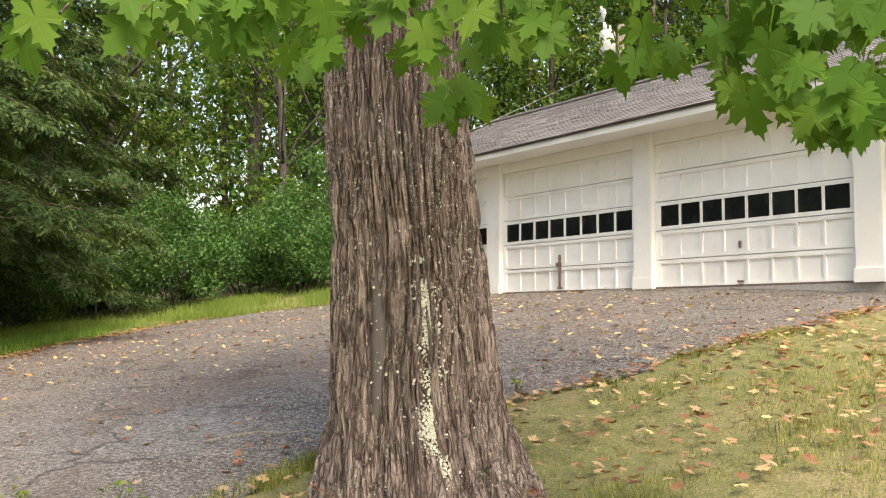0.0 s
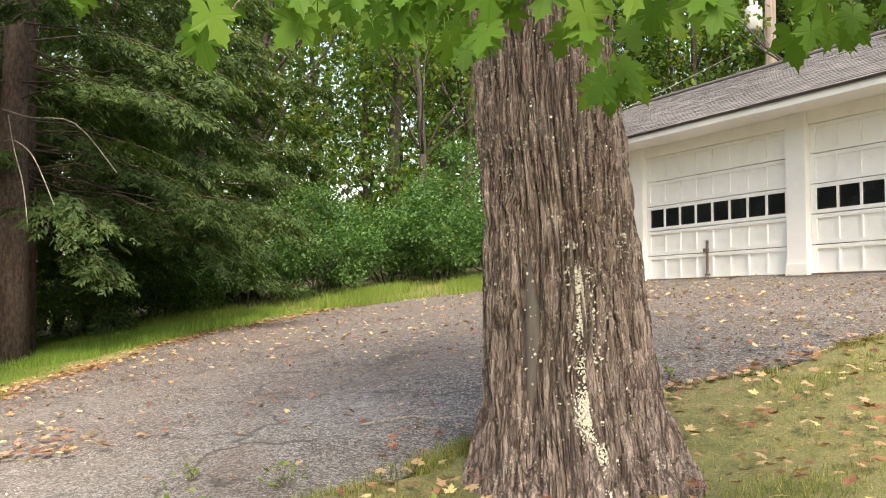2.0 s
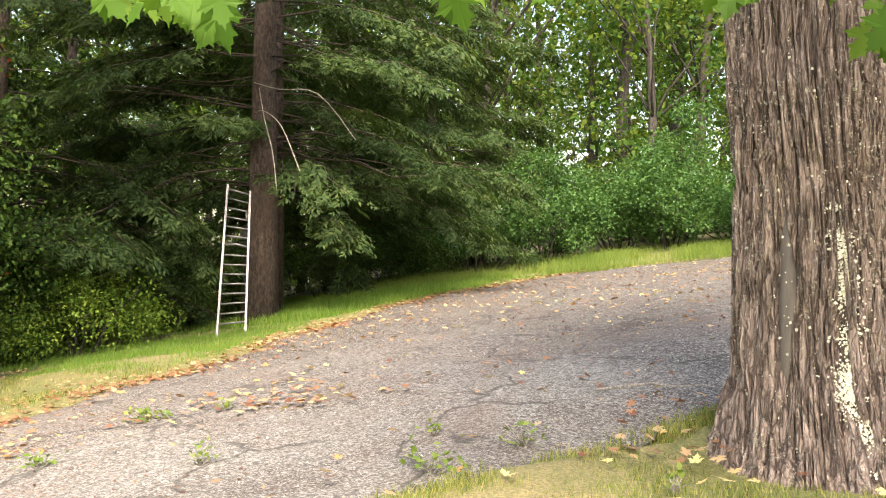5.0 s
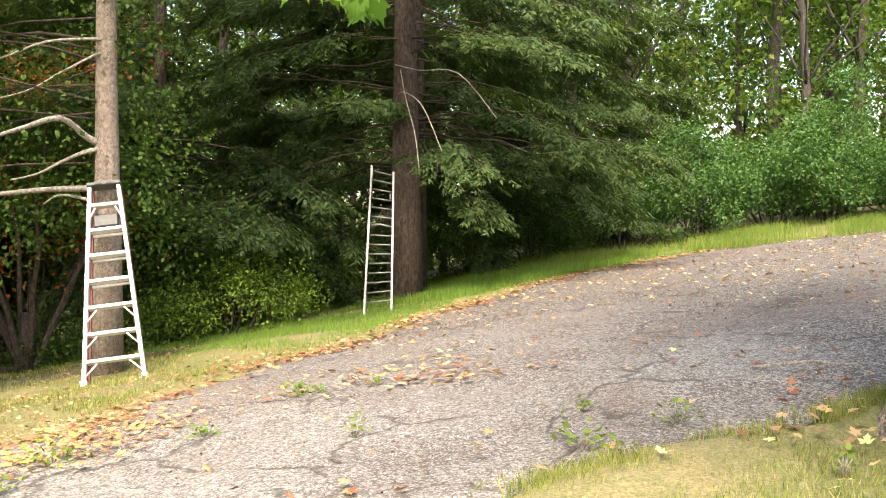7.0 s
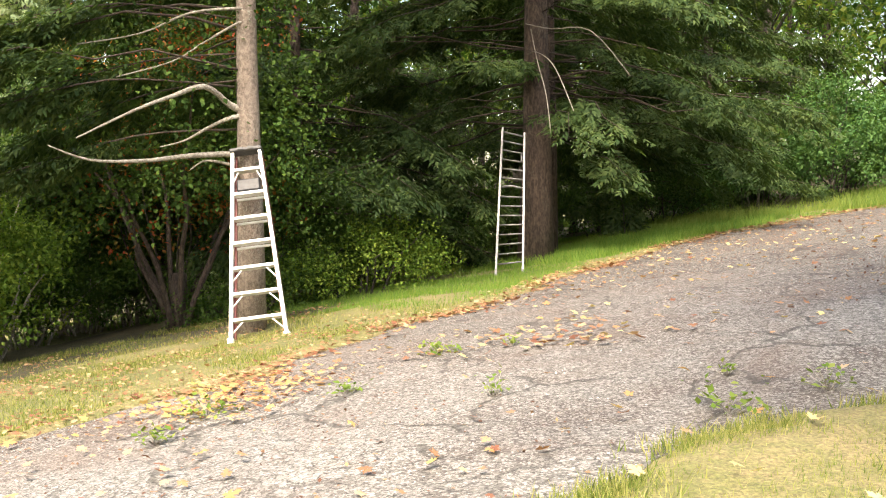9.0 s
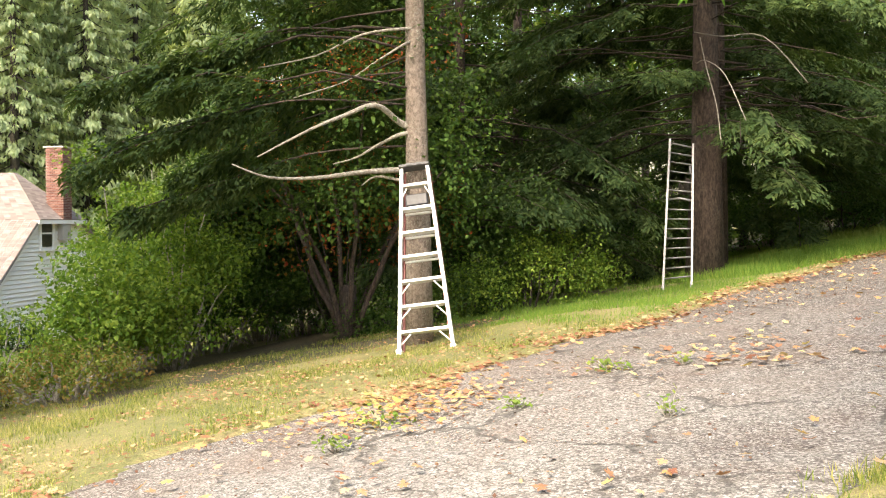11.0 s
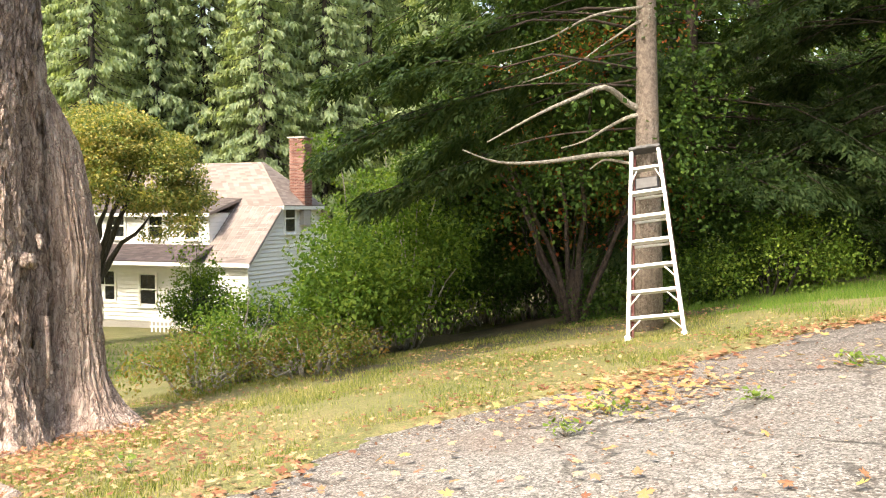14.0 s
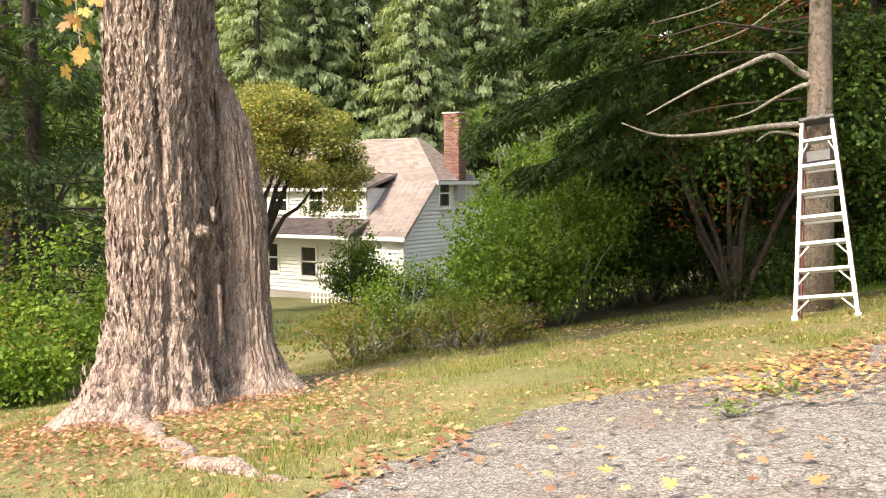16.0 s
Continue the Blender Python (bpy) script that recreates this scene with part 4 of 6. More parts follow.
# ---- ladders ----
def step_ladder():
    """Eight-foot step ladder, closed, leaning on the spruce."""
    a, b = Vector((-8.385, 6.555, 0.0)), Vector((-7.92, 6.95, 0.0))
    a.z, b.z = gz(a.x, a.y), gz(b.x, b.y)
    top = Vector((-8.85, 7.22, 2.245))
    mid = (a + b) / 2
    X = (b - a).normalized()
    Z = (top - mid)
    h = Z.length
    Z = (Z - X * Z.dot(X)).normalized()
    Z = (Z + X * 0.025).normalized()
    X = (X - Z * X.dot(Z)).normalized()
    Y = Z.cross(X)
    m = Matrix((X, Y, Z)).transposed().to_4x4()
    m.translation = mid
    g = thing("step_ladder", "white aluminium step ladder leaning on a tree trunk", "ladder", m)
    wb, wt = (b - a).length / 2, 0.155
    def wx(z):
        return wb + (wt - wb) * z / h
    for s in (-1, 1):
        bm = bmesh.new()
        pts = []
        for z in (0.0, h):
            x = wx(z) * s
            pts.append([bm.verts.new((x + dx * s, dy, z)) for dx, dy in ((-0.018, -0.02), (0.018, -0.02), (0.018, 0.05), (-0.018, 0.05))])
        lo, hi = pts
        bm.faces.new(lo)
        bm.faces.new(hi)
        for i in range(4):
            bm.faces.new((lo[i], lo[(i + 1) % 4], hi[(i + 1) % 4], hi[i]))
        part("rail", bm, M["alu_white"], g)
        bm = bmesh.new()
        pts = []
        for z in (0.0, h - 0.05):
            x = wx(z) * s * 0.93
            pts.append([bm.verts.new((x + dx * s, dy, z)) for dx, dy in ((-0.02, 0.075), (0.03, 0.075), (0.03, 0.125), (-0.02, 0.125))])
        lo, hi = pts
        bm.faces.new(lo)
        bm.faces.new(hi)
        for i in range(4):
            bm.faces.new((lo[i], lo[(i + 1) % 4], hi[(i + 1) % 4], hi[i]))
        part("rear_rail", bm, M["red_side"], g, "dark red rear rail")
        part("foot", boxed(wx(0) * s - 0.035, wx(0) * s + 0.035, -0.03, 0.065, -0.03, 0.04, bevel=0.006), M["alu_white"], g)
    for k in range(1, 8):
        z = k * 0.297 - 0.066
        st = part("step", boxed(-wx(z) + 0.02, wx(z) - 0.02, -0.04, 0.06, z - 0.016, z + 0.018, bevel=0.004), M["alu_white"], g)
        if k in (1, 2, 3, 7):
            for s in (-1, 1):
                x = wx(z) * s
                tubes("brace", [([(x * 0.98, -0.01, z - 0.15), (x * 0.55 if k < 7 else x * 0.62, -0.01, z - 0.025)], [0.01, 0.01], 6)], M["alu_white"], st)
        if k in (4, 5, 6):
            part("rear_bar", boxed(-wx(z) * 0.9, wx(z) * 0.9, 0.08, 0.11, z - 0.04, z - 0.016), M["alu_white"], g)
    cap = part("top_cap", boxed(-wt - 0.03, wt + 0.03, -0.05, 0.11, h - 0.022, h + 0.02, bevel=0.008), M["cap_grey"], g)
    part("tool_slot", boxed(-0.09, -0.02, -0.064, -0.061, h - 0.012, h + 0.016), M["plastic"], cap)
    part("tool_slot", boxed(0.03, 0.09, -0.064, -0.061, h - 0.012, h + 0.016), M["plastic"], cap)
    part("paint_shelf", boxed(-0.135, 0.135, -0.012, 0.045, h - 0.515, h - 0.365, bevel=0.015), M["plastic"], g, "folded dark plastic paint shelf")


def rung_ladder():
    a, b = Vector((-8.29, 11.45, 0)), Vector((-7.905, 11.6, 0))
    a.z, b.z = gz(a.x, a.y), gz(b.x, b.y)
    ta, tb = Vector((-8.71, 12.22, 2.84)), Vector((-8.40, 12.37, 2.75))
    g = thing("rung_ladder", "narrow aluminium rung ladder leaning against a dark tree", "ladder", Matrix.Translation((a + b) / 2))
    o = (a + b) / 2
    for p, q in ((a, ta), (b, tb)):
        d = (q - p).normalized()
        bm = bmesh.new()
        L = (q - p).length
        m = Matrix.Translation(p - o) @ d.to_track_quat("Z", "Y").to_matrix().to_4x4()
        box(bm, -0.015, 0.015, -0.03, 0.03, -0.02, L, m=m)
        r = part("rail", bm, M["alu"], g)
        part("foot", boxed(-0.022, 0.022, -0.035, 0.035, -0.02, 0.06, m=m, bevel=0.005), M["alu"], g)
    n = 15
    for k in range(n):
        t = 0.075 + 0.9 * k / (n - 1)
        p, q = a.lerp(ta, t) - o, b.lerp(tb, t) - o
        if k == 8:
            c = (p + q) / 2 + Vector((0, 0, 0.03))
            tubes("rung", [([p, c, q], [0.017] * 3, 8)], M["alu"], g, "bent rung")
        else:
            tubes("rung", [([p, q], [0.013] * 2, 8)], M["alu"], g)
    tubes("rung_lock", [([b.lerp(tb, 0.79) - o + Vector((-0.03, -0.03, 0)), b.lerp(tb, 0.84) - o + Vector((-0.03, -0.03, 0))], [0.018, 0.018], 6)], M["alu"], g)


step_ladder()
rung_ladder()


# ---- conifers ----
def sprays_on(rs, pts, count, length, out, P, D, U, S, droop=0.5, fan=1.0):
    """Flat needle sprays set left and right along a branch."""
    pts = np.asarray([tuple(p) for p in pts])
    n = len(pts) - 1
    t = rs.uniform(0.18, 1.0, count) * n
    i = np.minimum(t.astype(int), n - 1)
    f = (t - i)[:, None]
    base = pts[i] * (1 - f) + pts[i + 1] * f
    d = pts[i + 1] - pts[i]
    d /= np.linalg.norm(d, axis=1, keepdims=True) + 1e-9
    side = np.cross(d, [0, 0, 1.0])
    side /= np.linalg.norm(side, axis=1, keepdims=True) + 1e-9
    sg = rs.choice([-1, 1], count)[:, None]
    w = rs.uniform(0.3, 1.0, (count, 1)) * fan
    dd = d * rs.uniform(0.3, 1.0, (count, 1)) + side * sg * w + np.array([0, 0, -1.0]) * rs.uniform(0.0, droop, (count, 1))
    P.append(base + side * sg * rs.uniform(0, 0.3, (count, 1)) * fan + rs.normal(0, 0.05, (count, 3)) - np.array([0, 0, 1.0]) * rs.uniform(0, 0.15, (count, 1)))
    D.append(dd)
    U.append(np.tile([0, 0, 1.0], (count, 1)) + rs.normal(0, 0.35, (count, 3)))
    S.append(rs.uniform(0.6, 1.3, count) * length)


def flowing(p, steps=4):
    """A smooth run of points through the given ones."""
    q = []
    for i in range(len(p) - 1):
        a, b, c, d = p[max(i - 1, 0)], p[i], p[i + 1], p[min(i + 2, len(p) - 1)]
        for k in range(steps):
            t = k / steps
            q.append(0.5 * (2 * b + (c - a) * t + (2 * a - 5 * b + 4 * c - d) * t * t + (3 * b - a - 3 * c + d) * t ** 3))
    q.append(p[-1])
    return q


def feathered(rs, P, D, U, S, pairs):
    """Each flat spray as a feather: pairs of twigs along its axis and one at the tip."""
    D = D / (np.linalg.norm(D, axis=1, keepdims=True) + 1e-9)
    side = np.cross(D, U)
    side /= np.linalg.norm(side, axis=1, keepdims=True) + 1e-9
    out = [(P + D * (S * 0.55)[:, None], D, U, S * 0.45)]
    for f in range(pairs):
        t = 0.08 + 0.6 * f / max(1, pairs - 1)
        for q in (-1, 1):
            d = D * 0.85 + side * q * 0.8 + rs.normal(0, 0.14, P.shape) - [0, 0, 0.12]
            out.append((P + D * (S * (t + 0.06 * q))[:, None], d, U + rs.normal(0, 0.2, P.shape), S * (0.52 - 0.22 * t) * rs.uniform(0.8, 1.2, len(P))))
    return [np.concatenate(q) for q in zip(*out)]


def conifer(name, label, x, y, height, r0, low, reach, seed, mat, barkm, spray=0.26, per=70, whorls=None, limbs=(), group="", lean=(0, 0), bare=0.25, upper=0.35, skip=None, width=0.15, fine=3, hang=0.12):
    """A trunk with drooping whorled boughs. low: height of the lowest boughs, reach: their length."""
    rs = np.random.RandomState(seed)
    rng = random.Random(seed)
    z0 = gz(x, y) - 0.1
    g = thing(name, label, "tree", pose(x, y, z0), group)
    n = 10
    tr = [(lean[0] * k / (n - 1) + (0.02 * math.sin(k * 1.7)), lean[1] * k / (n - 1) + 0.02 * math.cos(k), height * k / (n - 1)) for k in range(n)]
    rad = [max(0.02, r0 * (1.25 if k == 0 else 1.0) * (1 - 0.93 * k / (n - 1))) if k else r0 * 1.3 for k in range(n)]
    rad[1] = r0 * 0.97
    tubes("trunk", [(tr, rad, 16)], M[barkm], g)
    P, D, U, S, runs = [], [], [], [], []
    whorls = whorls or int(height * 2.2)
    for w in range(whorls):
        h = low + (height - low) * (w / whorls) ** 1.15
        L = reach * (1 - ((h - low) / (height - low + 0.5))) ** 0.75
        for k in range(rng.choice((3, 4, 5))):
            az = rng.uniform(0, 6.283)
            if skip and skip(az, h):
                continue
            ll = L * rng.uniform(0.65, 1.1)
            bx, by = lean[0] * h / height, lean[1] * h / height
            a0 = Vector((bx, by, h))
            tip = Vector((bx + math.cos(az) * ll, by + math.sin(az) * ll, h + ll * upper * rng.uniform(-0.3, 0.5) - ll * 0.22))
            pts = bend(a0, tip, -0.06 * ll, 0.03 * ll, 6, rng)
            runs.append((pts, [max(0.004, 0.022 * (ll / reach) * (1 - 0.16 * q)) for q in range(6)], 4))
            cnt = int(per * ll / reach) + 6
            sprays_on(rs, pts[1:] if rng.random() > bare else pts[3:], cnt, spray, ll, P, D, U, S, 0.6, min(1.0, 0.35 + ll / 4))
    tagged(tubes("branch_work", runs, M["bark_hemlock"], g), kind="stuff")
    for nm, pts, rr in limbs:
        p = [Vector(q) - Vector((x, y, z0)) for q in pts]
        q = flowing(p)
        tubes("limb", [(q, [max(0.008, rr * (1 - 0.9 * k / len(q))) for k in range(len(q))], 8)], M["branch"] if nm != "low bough" and nm != "dead limb" else M["bark_hemlock"], g, nm)
        if nm == "low bough":
            sprays_on(rs, q[3:], 330, spray * 1.1, 2.0, P, D, U, S, 0.8, 1.0)
    if P:
        P, D, U, S = (np.concatenate(q) for q in (P, D, U, S))
        away = P * [1, 1, 0]
        away /= np.linalg.norm(away, axis=1, keepdims=True) + 1e-6
        U = U * (1 - hang) + away * (2.2 * hang)
        D = D * (1 - 0.75 * hang) + np.array([0, 0, -1.0]) * hang
        if fine > 1:
            low_part = P[:, 2] < 6.6
            a = feathered(rs, P[low_part], D[low_part], U[low_part], S[low_part], fine)
            b = [q[~low_part][::5] for q in (P, D, U, S * 1.35)]
            P, D, U, S = (np.concatenate(q) for q in zip(a, b))
        kites("needles", P, D, U, S, width, M[mat], g)
    return g


# spruce with bare lower trunk and dead curved limbs, step ladder against it
SPRUCE_BRANCHES = [
    ("dead curved limb", [(-9.06, 7.36, 2.7), (-9.13, 7.16, 2.78), (-9.11, 6.79, 2.95), (-9.14, 6.36, 2.8), (-9.18, 5.91, 2.61), (-9.3, 5.3, 2.28)], 0.05),
    ("dead curved limb", [(-9.06, 7.38, 2.18), (-9.15, 7.2, 2.2), (-9.27, 6.7, 2.16), (-9.38, 6.12, 2.08), (-9.46, 5.54, 2.07), (-9.5, 5.1, 2.2)], 0.045),
    ("bare limb", [(-9.05, 7.36, 3.92), (-9.05, 7.2, 3.9), (-9.3, 6.73, 3.8), (-9.66, 6.32, 3.55), (-10.05, 5.76, 3.39)], 0.024),
    ("bare limb", [(-9.05, 7.36, 3.76), (-9.05, 7.2, 3.72), (-9.27, 6.88, 3.47), (-9.5, 6.62, 3.25), (-9.87, 6.13, 3.05)], 0.019),
    ("broken limb", [(-9.06, 7.36, 2.66), (-9.12, 7.15, 2.62), (-9.33, 6.99, 2.5), (-9.5, 6.79, 2.35), (-9.67, 6.57, 2.27)], 0.032),
    ("low bough", [(-9.15, 7.25, 3.0), (-9.8, 6.0, 3.0), (-10.5, 4.9, 2.6), (-11.0, 4.0, 2.2)], 0.014),
    ("low bough", [(-9.15, 7.3, 3.4), (-10.0, 6.6, 3.3), (-10.9, 5.6, 2.9), (-11.6, 4.6, 2.5)], 0.014),
    ("low bough", [(-9.15, 7.3, 2.5), (-9.9, 6.4, 2.4), (-10.6, 5.4, 2.0), (-11.0, 4.6, 1.7)], 0.014),
    ("low bough", [(-9.15, 7.3, 3.8), (-9.9, 6.2, 3.9), (-10.5, 5.0, 3.5), (-10.9, 4.0, 3.1)], 0.014),
    ("low bough", [(-9.15, 7.4, 3.1), (-10.4, 7.0, 3.0), (-11.6, 6.4, 2.6), (-12.4, 6.0, 2.2)], 0.014),
    ("short limb", [(-9.06, 7.36, 2.04), (-9.14, 7.22, 2.07), (-9.36, 6.99, 2.12), (-9.47, 6.85, 2.01)], 0.03),
]
conifer("spruce_tree", "spruce with bare spotted trunk and dead curved lower limbs", -9.06, 7.38, 15, 0.155, 3.2, 3.6, 21, "hemlock", "bark_spruce", 0.25, 200, 34, SPRUCE_BRANCHES, bare=0.6,
        skip=lambda az, h: h < 6 and not (2.2 < az < 4.9 or az < 0.5))
# dark hemlock behind the rung ladder
HEMLOCK_BRANCHES = [
    ("pale dead twig", [(-8.75, 13.0, 4.1), (-8.2, 12.4, 4.0), (-7.7, 12.1, 3.7), (-7.3, 12.0, 3.0)], 0.011),
    ("pale dead twig", [(-8.7, 13.0, 4.5), (-8.2, 12.4, 3.9), (-7.9, 12.2, 3.3), (-7.75, 12.1, 2.7)], 0.009),
    ("pale dead twig", [(-8.8, 13.0, 4.6), (-8.0, 12.5, 4.35), (-7.2, 12.3, 4.2), (-6.6, 12.4, 3.5)], 0.009),
    ("dead limb", [(-8.9, 13.0, 3.2), (-9.6, 12.2, 3.0), (-10.1, 11.6, 2.5)], 0.016),
]
conifer("hemlock_tree", "tall dark hemlock with shaggy drooping boughs", -8.72, 13.2, 17, 0.25, 2.9, 5.0, 22, "hemlock", "bark_hemlock", 0.26, 210, 40, HEMLOCK_BRANCHES, bare=0.3,
        skip=lambda az, h: h < 4.2 and 4.2 < az < 5.6)
HEMLOCK_SPOTS = [(-13.2, 12.0, 15, 1.6, 4.6), (-9.35, 14.6, 16, 2.2, 4.4), (-10.4, 19.4, 15, 0.9, 4.8), (-15.5, 16.0, 17, 1.2, 5.0), (-12.0, 21.5, 18, 1.5, 4.6), (-14.2, 9.8, 13, 2.4, 2.7), (-16.5, 14.5, 16, 2.0, 4.2), (-9.6, 22.5, 16, 3.0, 3.8)]
for i, (x, y, h, low, reach) in enumerate(HEMLOCK_SPOTS):
    conifer("hemlock_tree", "dark hemlock with low sweeping boughs at the wood edge", x, y, h, 0.15, low, reach, 40 + i, "hemlock", "bark_hemlock", 0.28, 150, 36, group="hemlocks at the wood edge")
# behind the old maple
for i, (x, y, h) in enumerate([(-17.0, -3.6, 15), (-16.0, -6.5, 14), (-19.5, -1.6, 16), (-21, -5, 17), (-24, -2.5, 17), (-19, -8, 16)]):
    conifer("hemlock_tree", "shadowed hemlock behind the old maple", x, y, h, 0.2, 0.8, 4.0, 60 + i, "hemlock", "bark_hemlock", 0.36, 60, 26, fine=2, group="hemlocks behind the maple")
# tall spruces beyond the house, paled for haze: whorls of boughs with hanging branchlets
def curtain_spruce(x, y, height, reach, seed):
    rs, rng = np.random.RandomState(seed), random.Random(seed)
    g = thing("spruce_tree", "tall haze-paled green spruce with drooping boughs beyond the house", "tree", pose(x, y, gz(x, y) - 0.1), "spruces beyond the house")
    tubes("trunk", [([(0, 0, height * k / 6) for k in range(7)], [0.4 * (1 - 0.15 * k) for k in range(7)], 10)], M["bark_forest"], g)
    runs, P, D, U, S = [], [], [], [], []
    whorls = int(height * 2.3)
    for w in range(whorls):
        h = 1.0 + (height - 1.4) * w / whorls
        L = reach * (1 - h / (height + 0.4)) ** 0.8 + 0.25
        a0 = rng.uniform(0, 6.283)
        for k in range(7):
            a = a0 + k * 0.9 + rng.uniform(-0.25, 0.25)
            ll = L * rng.uniform(0.6, 1.1)
            e = Vector((math.cos(a) * ll, math.sin(a) * ll, h - ll * rng.uniform(0.15, 0.4)))
            if k % 2 == 0:
                runs.append((bend((0, 0, h), e, 0.1 * ll, 0, 4, rng), [0.05, 0.035, 0.02, 0.008], 3))
            n = int(14 + 15 * ll)
            t = rs.uniform(0.25, 1.0, n) ** 0.7
            o = np.array([math.cos(a), math.sin(a), 0.0])
            side = np.array([-o[1], o[0], 0.0])
            c = o * (t * ll)[:, None] + side * (rs.normal(0, 0.24, n) * (0.5 + 0.3 * ll) * (1.15 - t))[:, None]
            c[:, 2] = h + (e.z - h) * t - rs.uniform(0, 0.25, n)
            P.append(c)
            D.append(np.array([0, 0, -1.0]) + o * 0.35 + rs.normal(0, 0.38, (n, 3)))
            U.append(o + np.array([0, 0, 0.5]) + rs.normal(0, 0.45, (n, 3)))
            S.append(rs.uniform(0.22, 0.5, n))
    tagged(tubes("branch_work", runs, M["bark_forest"], g), kind="stuff")
    kites("needles", *(np.concatenate(q) for q in (P, D, U, S)), 0.17, M["spruce_hazed"], g)


for i, (x, y, h, rch) in enumerate([(-58, 8, 27, 6.0), (-60, 15, 30, 6.5), (-57, 22, 28, 6), (-66, 3, 28, 6.5), (-55, 29, 27, 6), (-68, 20, 31, 6.5), (-62, 11, 30, 6), (-56, 17.5, 26, 6), (-63, 19, 30, 6.5), (-59, 26, 29, 6), (-62, 4.5, 28, 6), (-66, 13, 31, 6.5), (-61, 30, 29, 6), (-58.5, 19.5, 28, 6), (-59, 11.8, 26, 5.5), (-64, 7.5, 29, 6)]):
    curtain_spruce(x, y, h, rch, 80 + i)


# wooded slope beyond the spruces
rs = np.random.RandomState(91)
n = 60000
b = np.radians(rs.uniform(48, 104, n))
d = rs.uniform(69, 82, n)
X, Y = -d * np.sin(b), d * np.cos(b)
top = 26 + 7 * np.sin(b * 23) + 4 * np.sin(b * 61)
P = np.stack([X, Y, ground_z(X, Y) + rs.uniform(0, 1, n) ** 0.8 * top], -1)
tagged(kites("far_woods", P, unit(rs, n) * 0.5 + [0, 0, -1.0], unit(rs, n) * 0.8 + [1.0, 0, 0.3], rs.uniform(0.6, 1.1, n), 0.34, M["spruce_hazed"]), "hazy green woods far beyond the house", "woods", kind="stuff")


n = 17000
b = np.radians(rs.uniform(-36, 50, n))
d = rs.uniform(60, 72, n)
X, Y = -d * np.sin(b), d * np.cos(b)
top = 15 + 4 * np.sin(b * 31) + 3 * np.sin(b * 73 + 1)
P = np.stack([X, Y, ground_z(X, Y) + rs.uniform(0, 1, n) ** 0.75 * top], -1)
tagged(kites("far_woods", P, unit(rs, n) + [0, 0, -0.5], unit(rs, n) * 0.6 + [0, 0, 1], rs.uniform(0.5, 1.0, n), 0.36, M["forest_leaf"]), "leafy woods closing the view behind the drive", "woods", kind="stuff")


# ---- broadleaved trees and shrubs ----
def leaf_clumps(rs, clumps, per, spread, size):
    P, D, U, S = [], [], [], []
    for c in clumps:
        n = per
        q = unit(rs, n) * (rs.uniform(0.15, 1.0, (n, 1)) ** 0.5) * spread
        P.append(np.asarray(c) + q)
        D.append(q / (np.linalg.norm(q, axis=1, keepdims=True) + 1e-6) * 0.5 + unit(rs, n) * 0.8 + [0, 0, -0.35])
        U.append(unit(rs, n) * 0.7 + [0, 0, 1])
        S.append(rs.uniform(0.65, 1.25, n) * size)
    return [np.concatenate(a) for a in (P, D, U, S)]


def forest_tree_mesh(seed, height, r0, crown_low, crown_r, mat, leaf=0.2, clumps=46, per=75):
    """Trunk and crown at the origin; returns the thing."""
    rs, rng = np.random.RandomState(seed), random.Random(seed)
    g = thing("forest_tree", "slender woodland tree with dark trunk and leafy crown", "tree", pose(0, 0, 0), "woodland trees")
    tr = bend((0, 0, -0.3), (rng.uniform(-0.8, 0.8), rng.uniform(-0.8, 0.8), height), 0, 0.12, 9, rng)
    tubes("trunk", [(tr, [r0 * (1.25 if k == 0 else 1 - 0.1 * k) for k in range(9)], 12)], M["bark_forest"], g)
    cl, runs = [], []
    for k in range(clumps):
        h = crown_low + (height - crown_low) * rng.random() ** 0.9
        w = crown_r * (1 - 0.45 * abs((h - crown_low) / (height - crown_low) - 0.4)) * rng.uniform(0.25, 1.0)
        a = rng.uniform(0, 6.283)
        c = Vector((math.cos(a) * w, math.sin(a) * w, h))
        cl.append(tuple(c))
        t = max(0.0, min(0.95, (h - w * 0.6) / height))
        b = tr[int(t * 8)]
        if k % 2 == 0:
            runs.append((bend(b, c, -0.15, 0.06, 5, rng), [0.05, 0.04, 0.03, 0.02, 0.01], 5))
    tagged(tubes("branch_work", runs, M["bark_forest"], g), kind="stuff")
    P, D, U, S = leaf_clumps(rs, cl, per, 0.95, leaf * 0.88)
    kites("crown", P, D, U, S, 0.36, M[mat], g)
    return g


kinds = [forest_tree_mesh(200 + i, h, r, lo, cr, mt, lf) for i, (h, r, lo, cr, mt, lf) in enumerate([
    (17, 0.2, 5.0, 3.4, "forest_leaf", 0.24), (15, 0.15, 3.0, 3.0, "forest_leaf", 0.22), (19, 0.26, 6.5, 3.8, "shrub", 0.26), (12, 0.11, 1.6, 2.6, "forest_leaf", 0.2)])]
rng = random.Random(77)
spots = []
for k in range(900):
    b = radians(rng.uniform(-34, 118))
    d = rng.uniform(25, 62)
    x, y = -d * math.sin(b), d * math.cos(b)
    if radians(56) < b < radians(93):
        continue
    if math.hypot(x - 4, y - 18) < 9 or (x - 3.1) * 0.81 + (y - 13.76) * 0.586 < 8.5 and x > -1:
        continue
    if any((x - p) ** 2 + (y - q) ** 2 < 2.9 ** 2 for p, q in spots):
        continue
    spots.append((x, y))
    if len(spots) > 110:
        break
first = set()
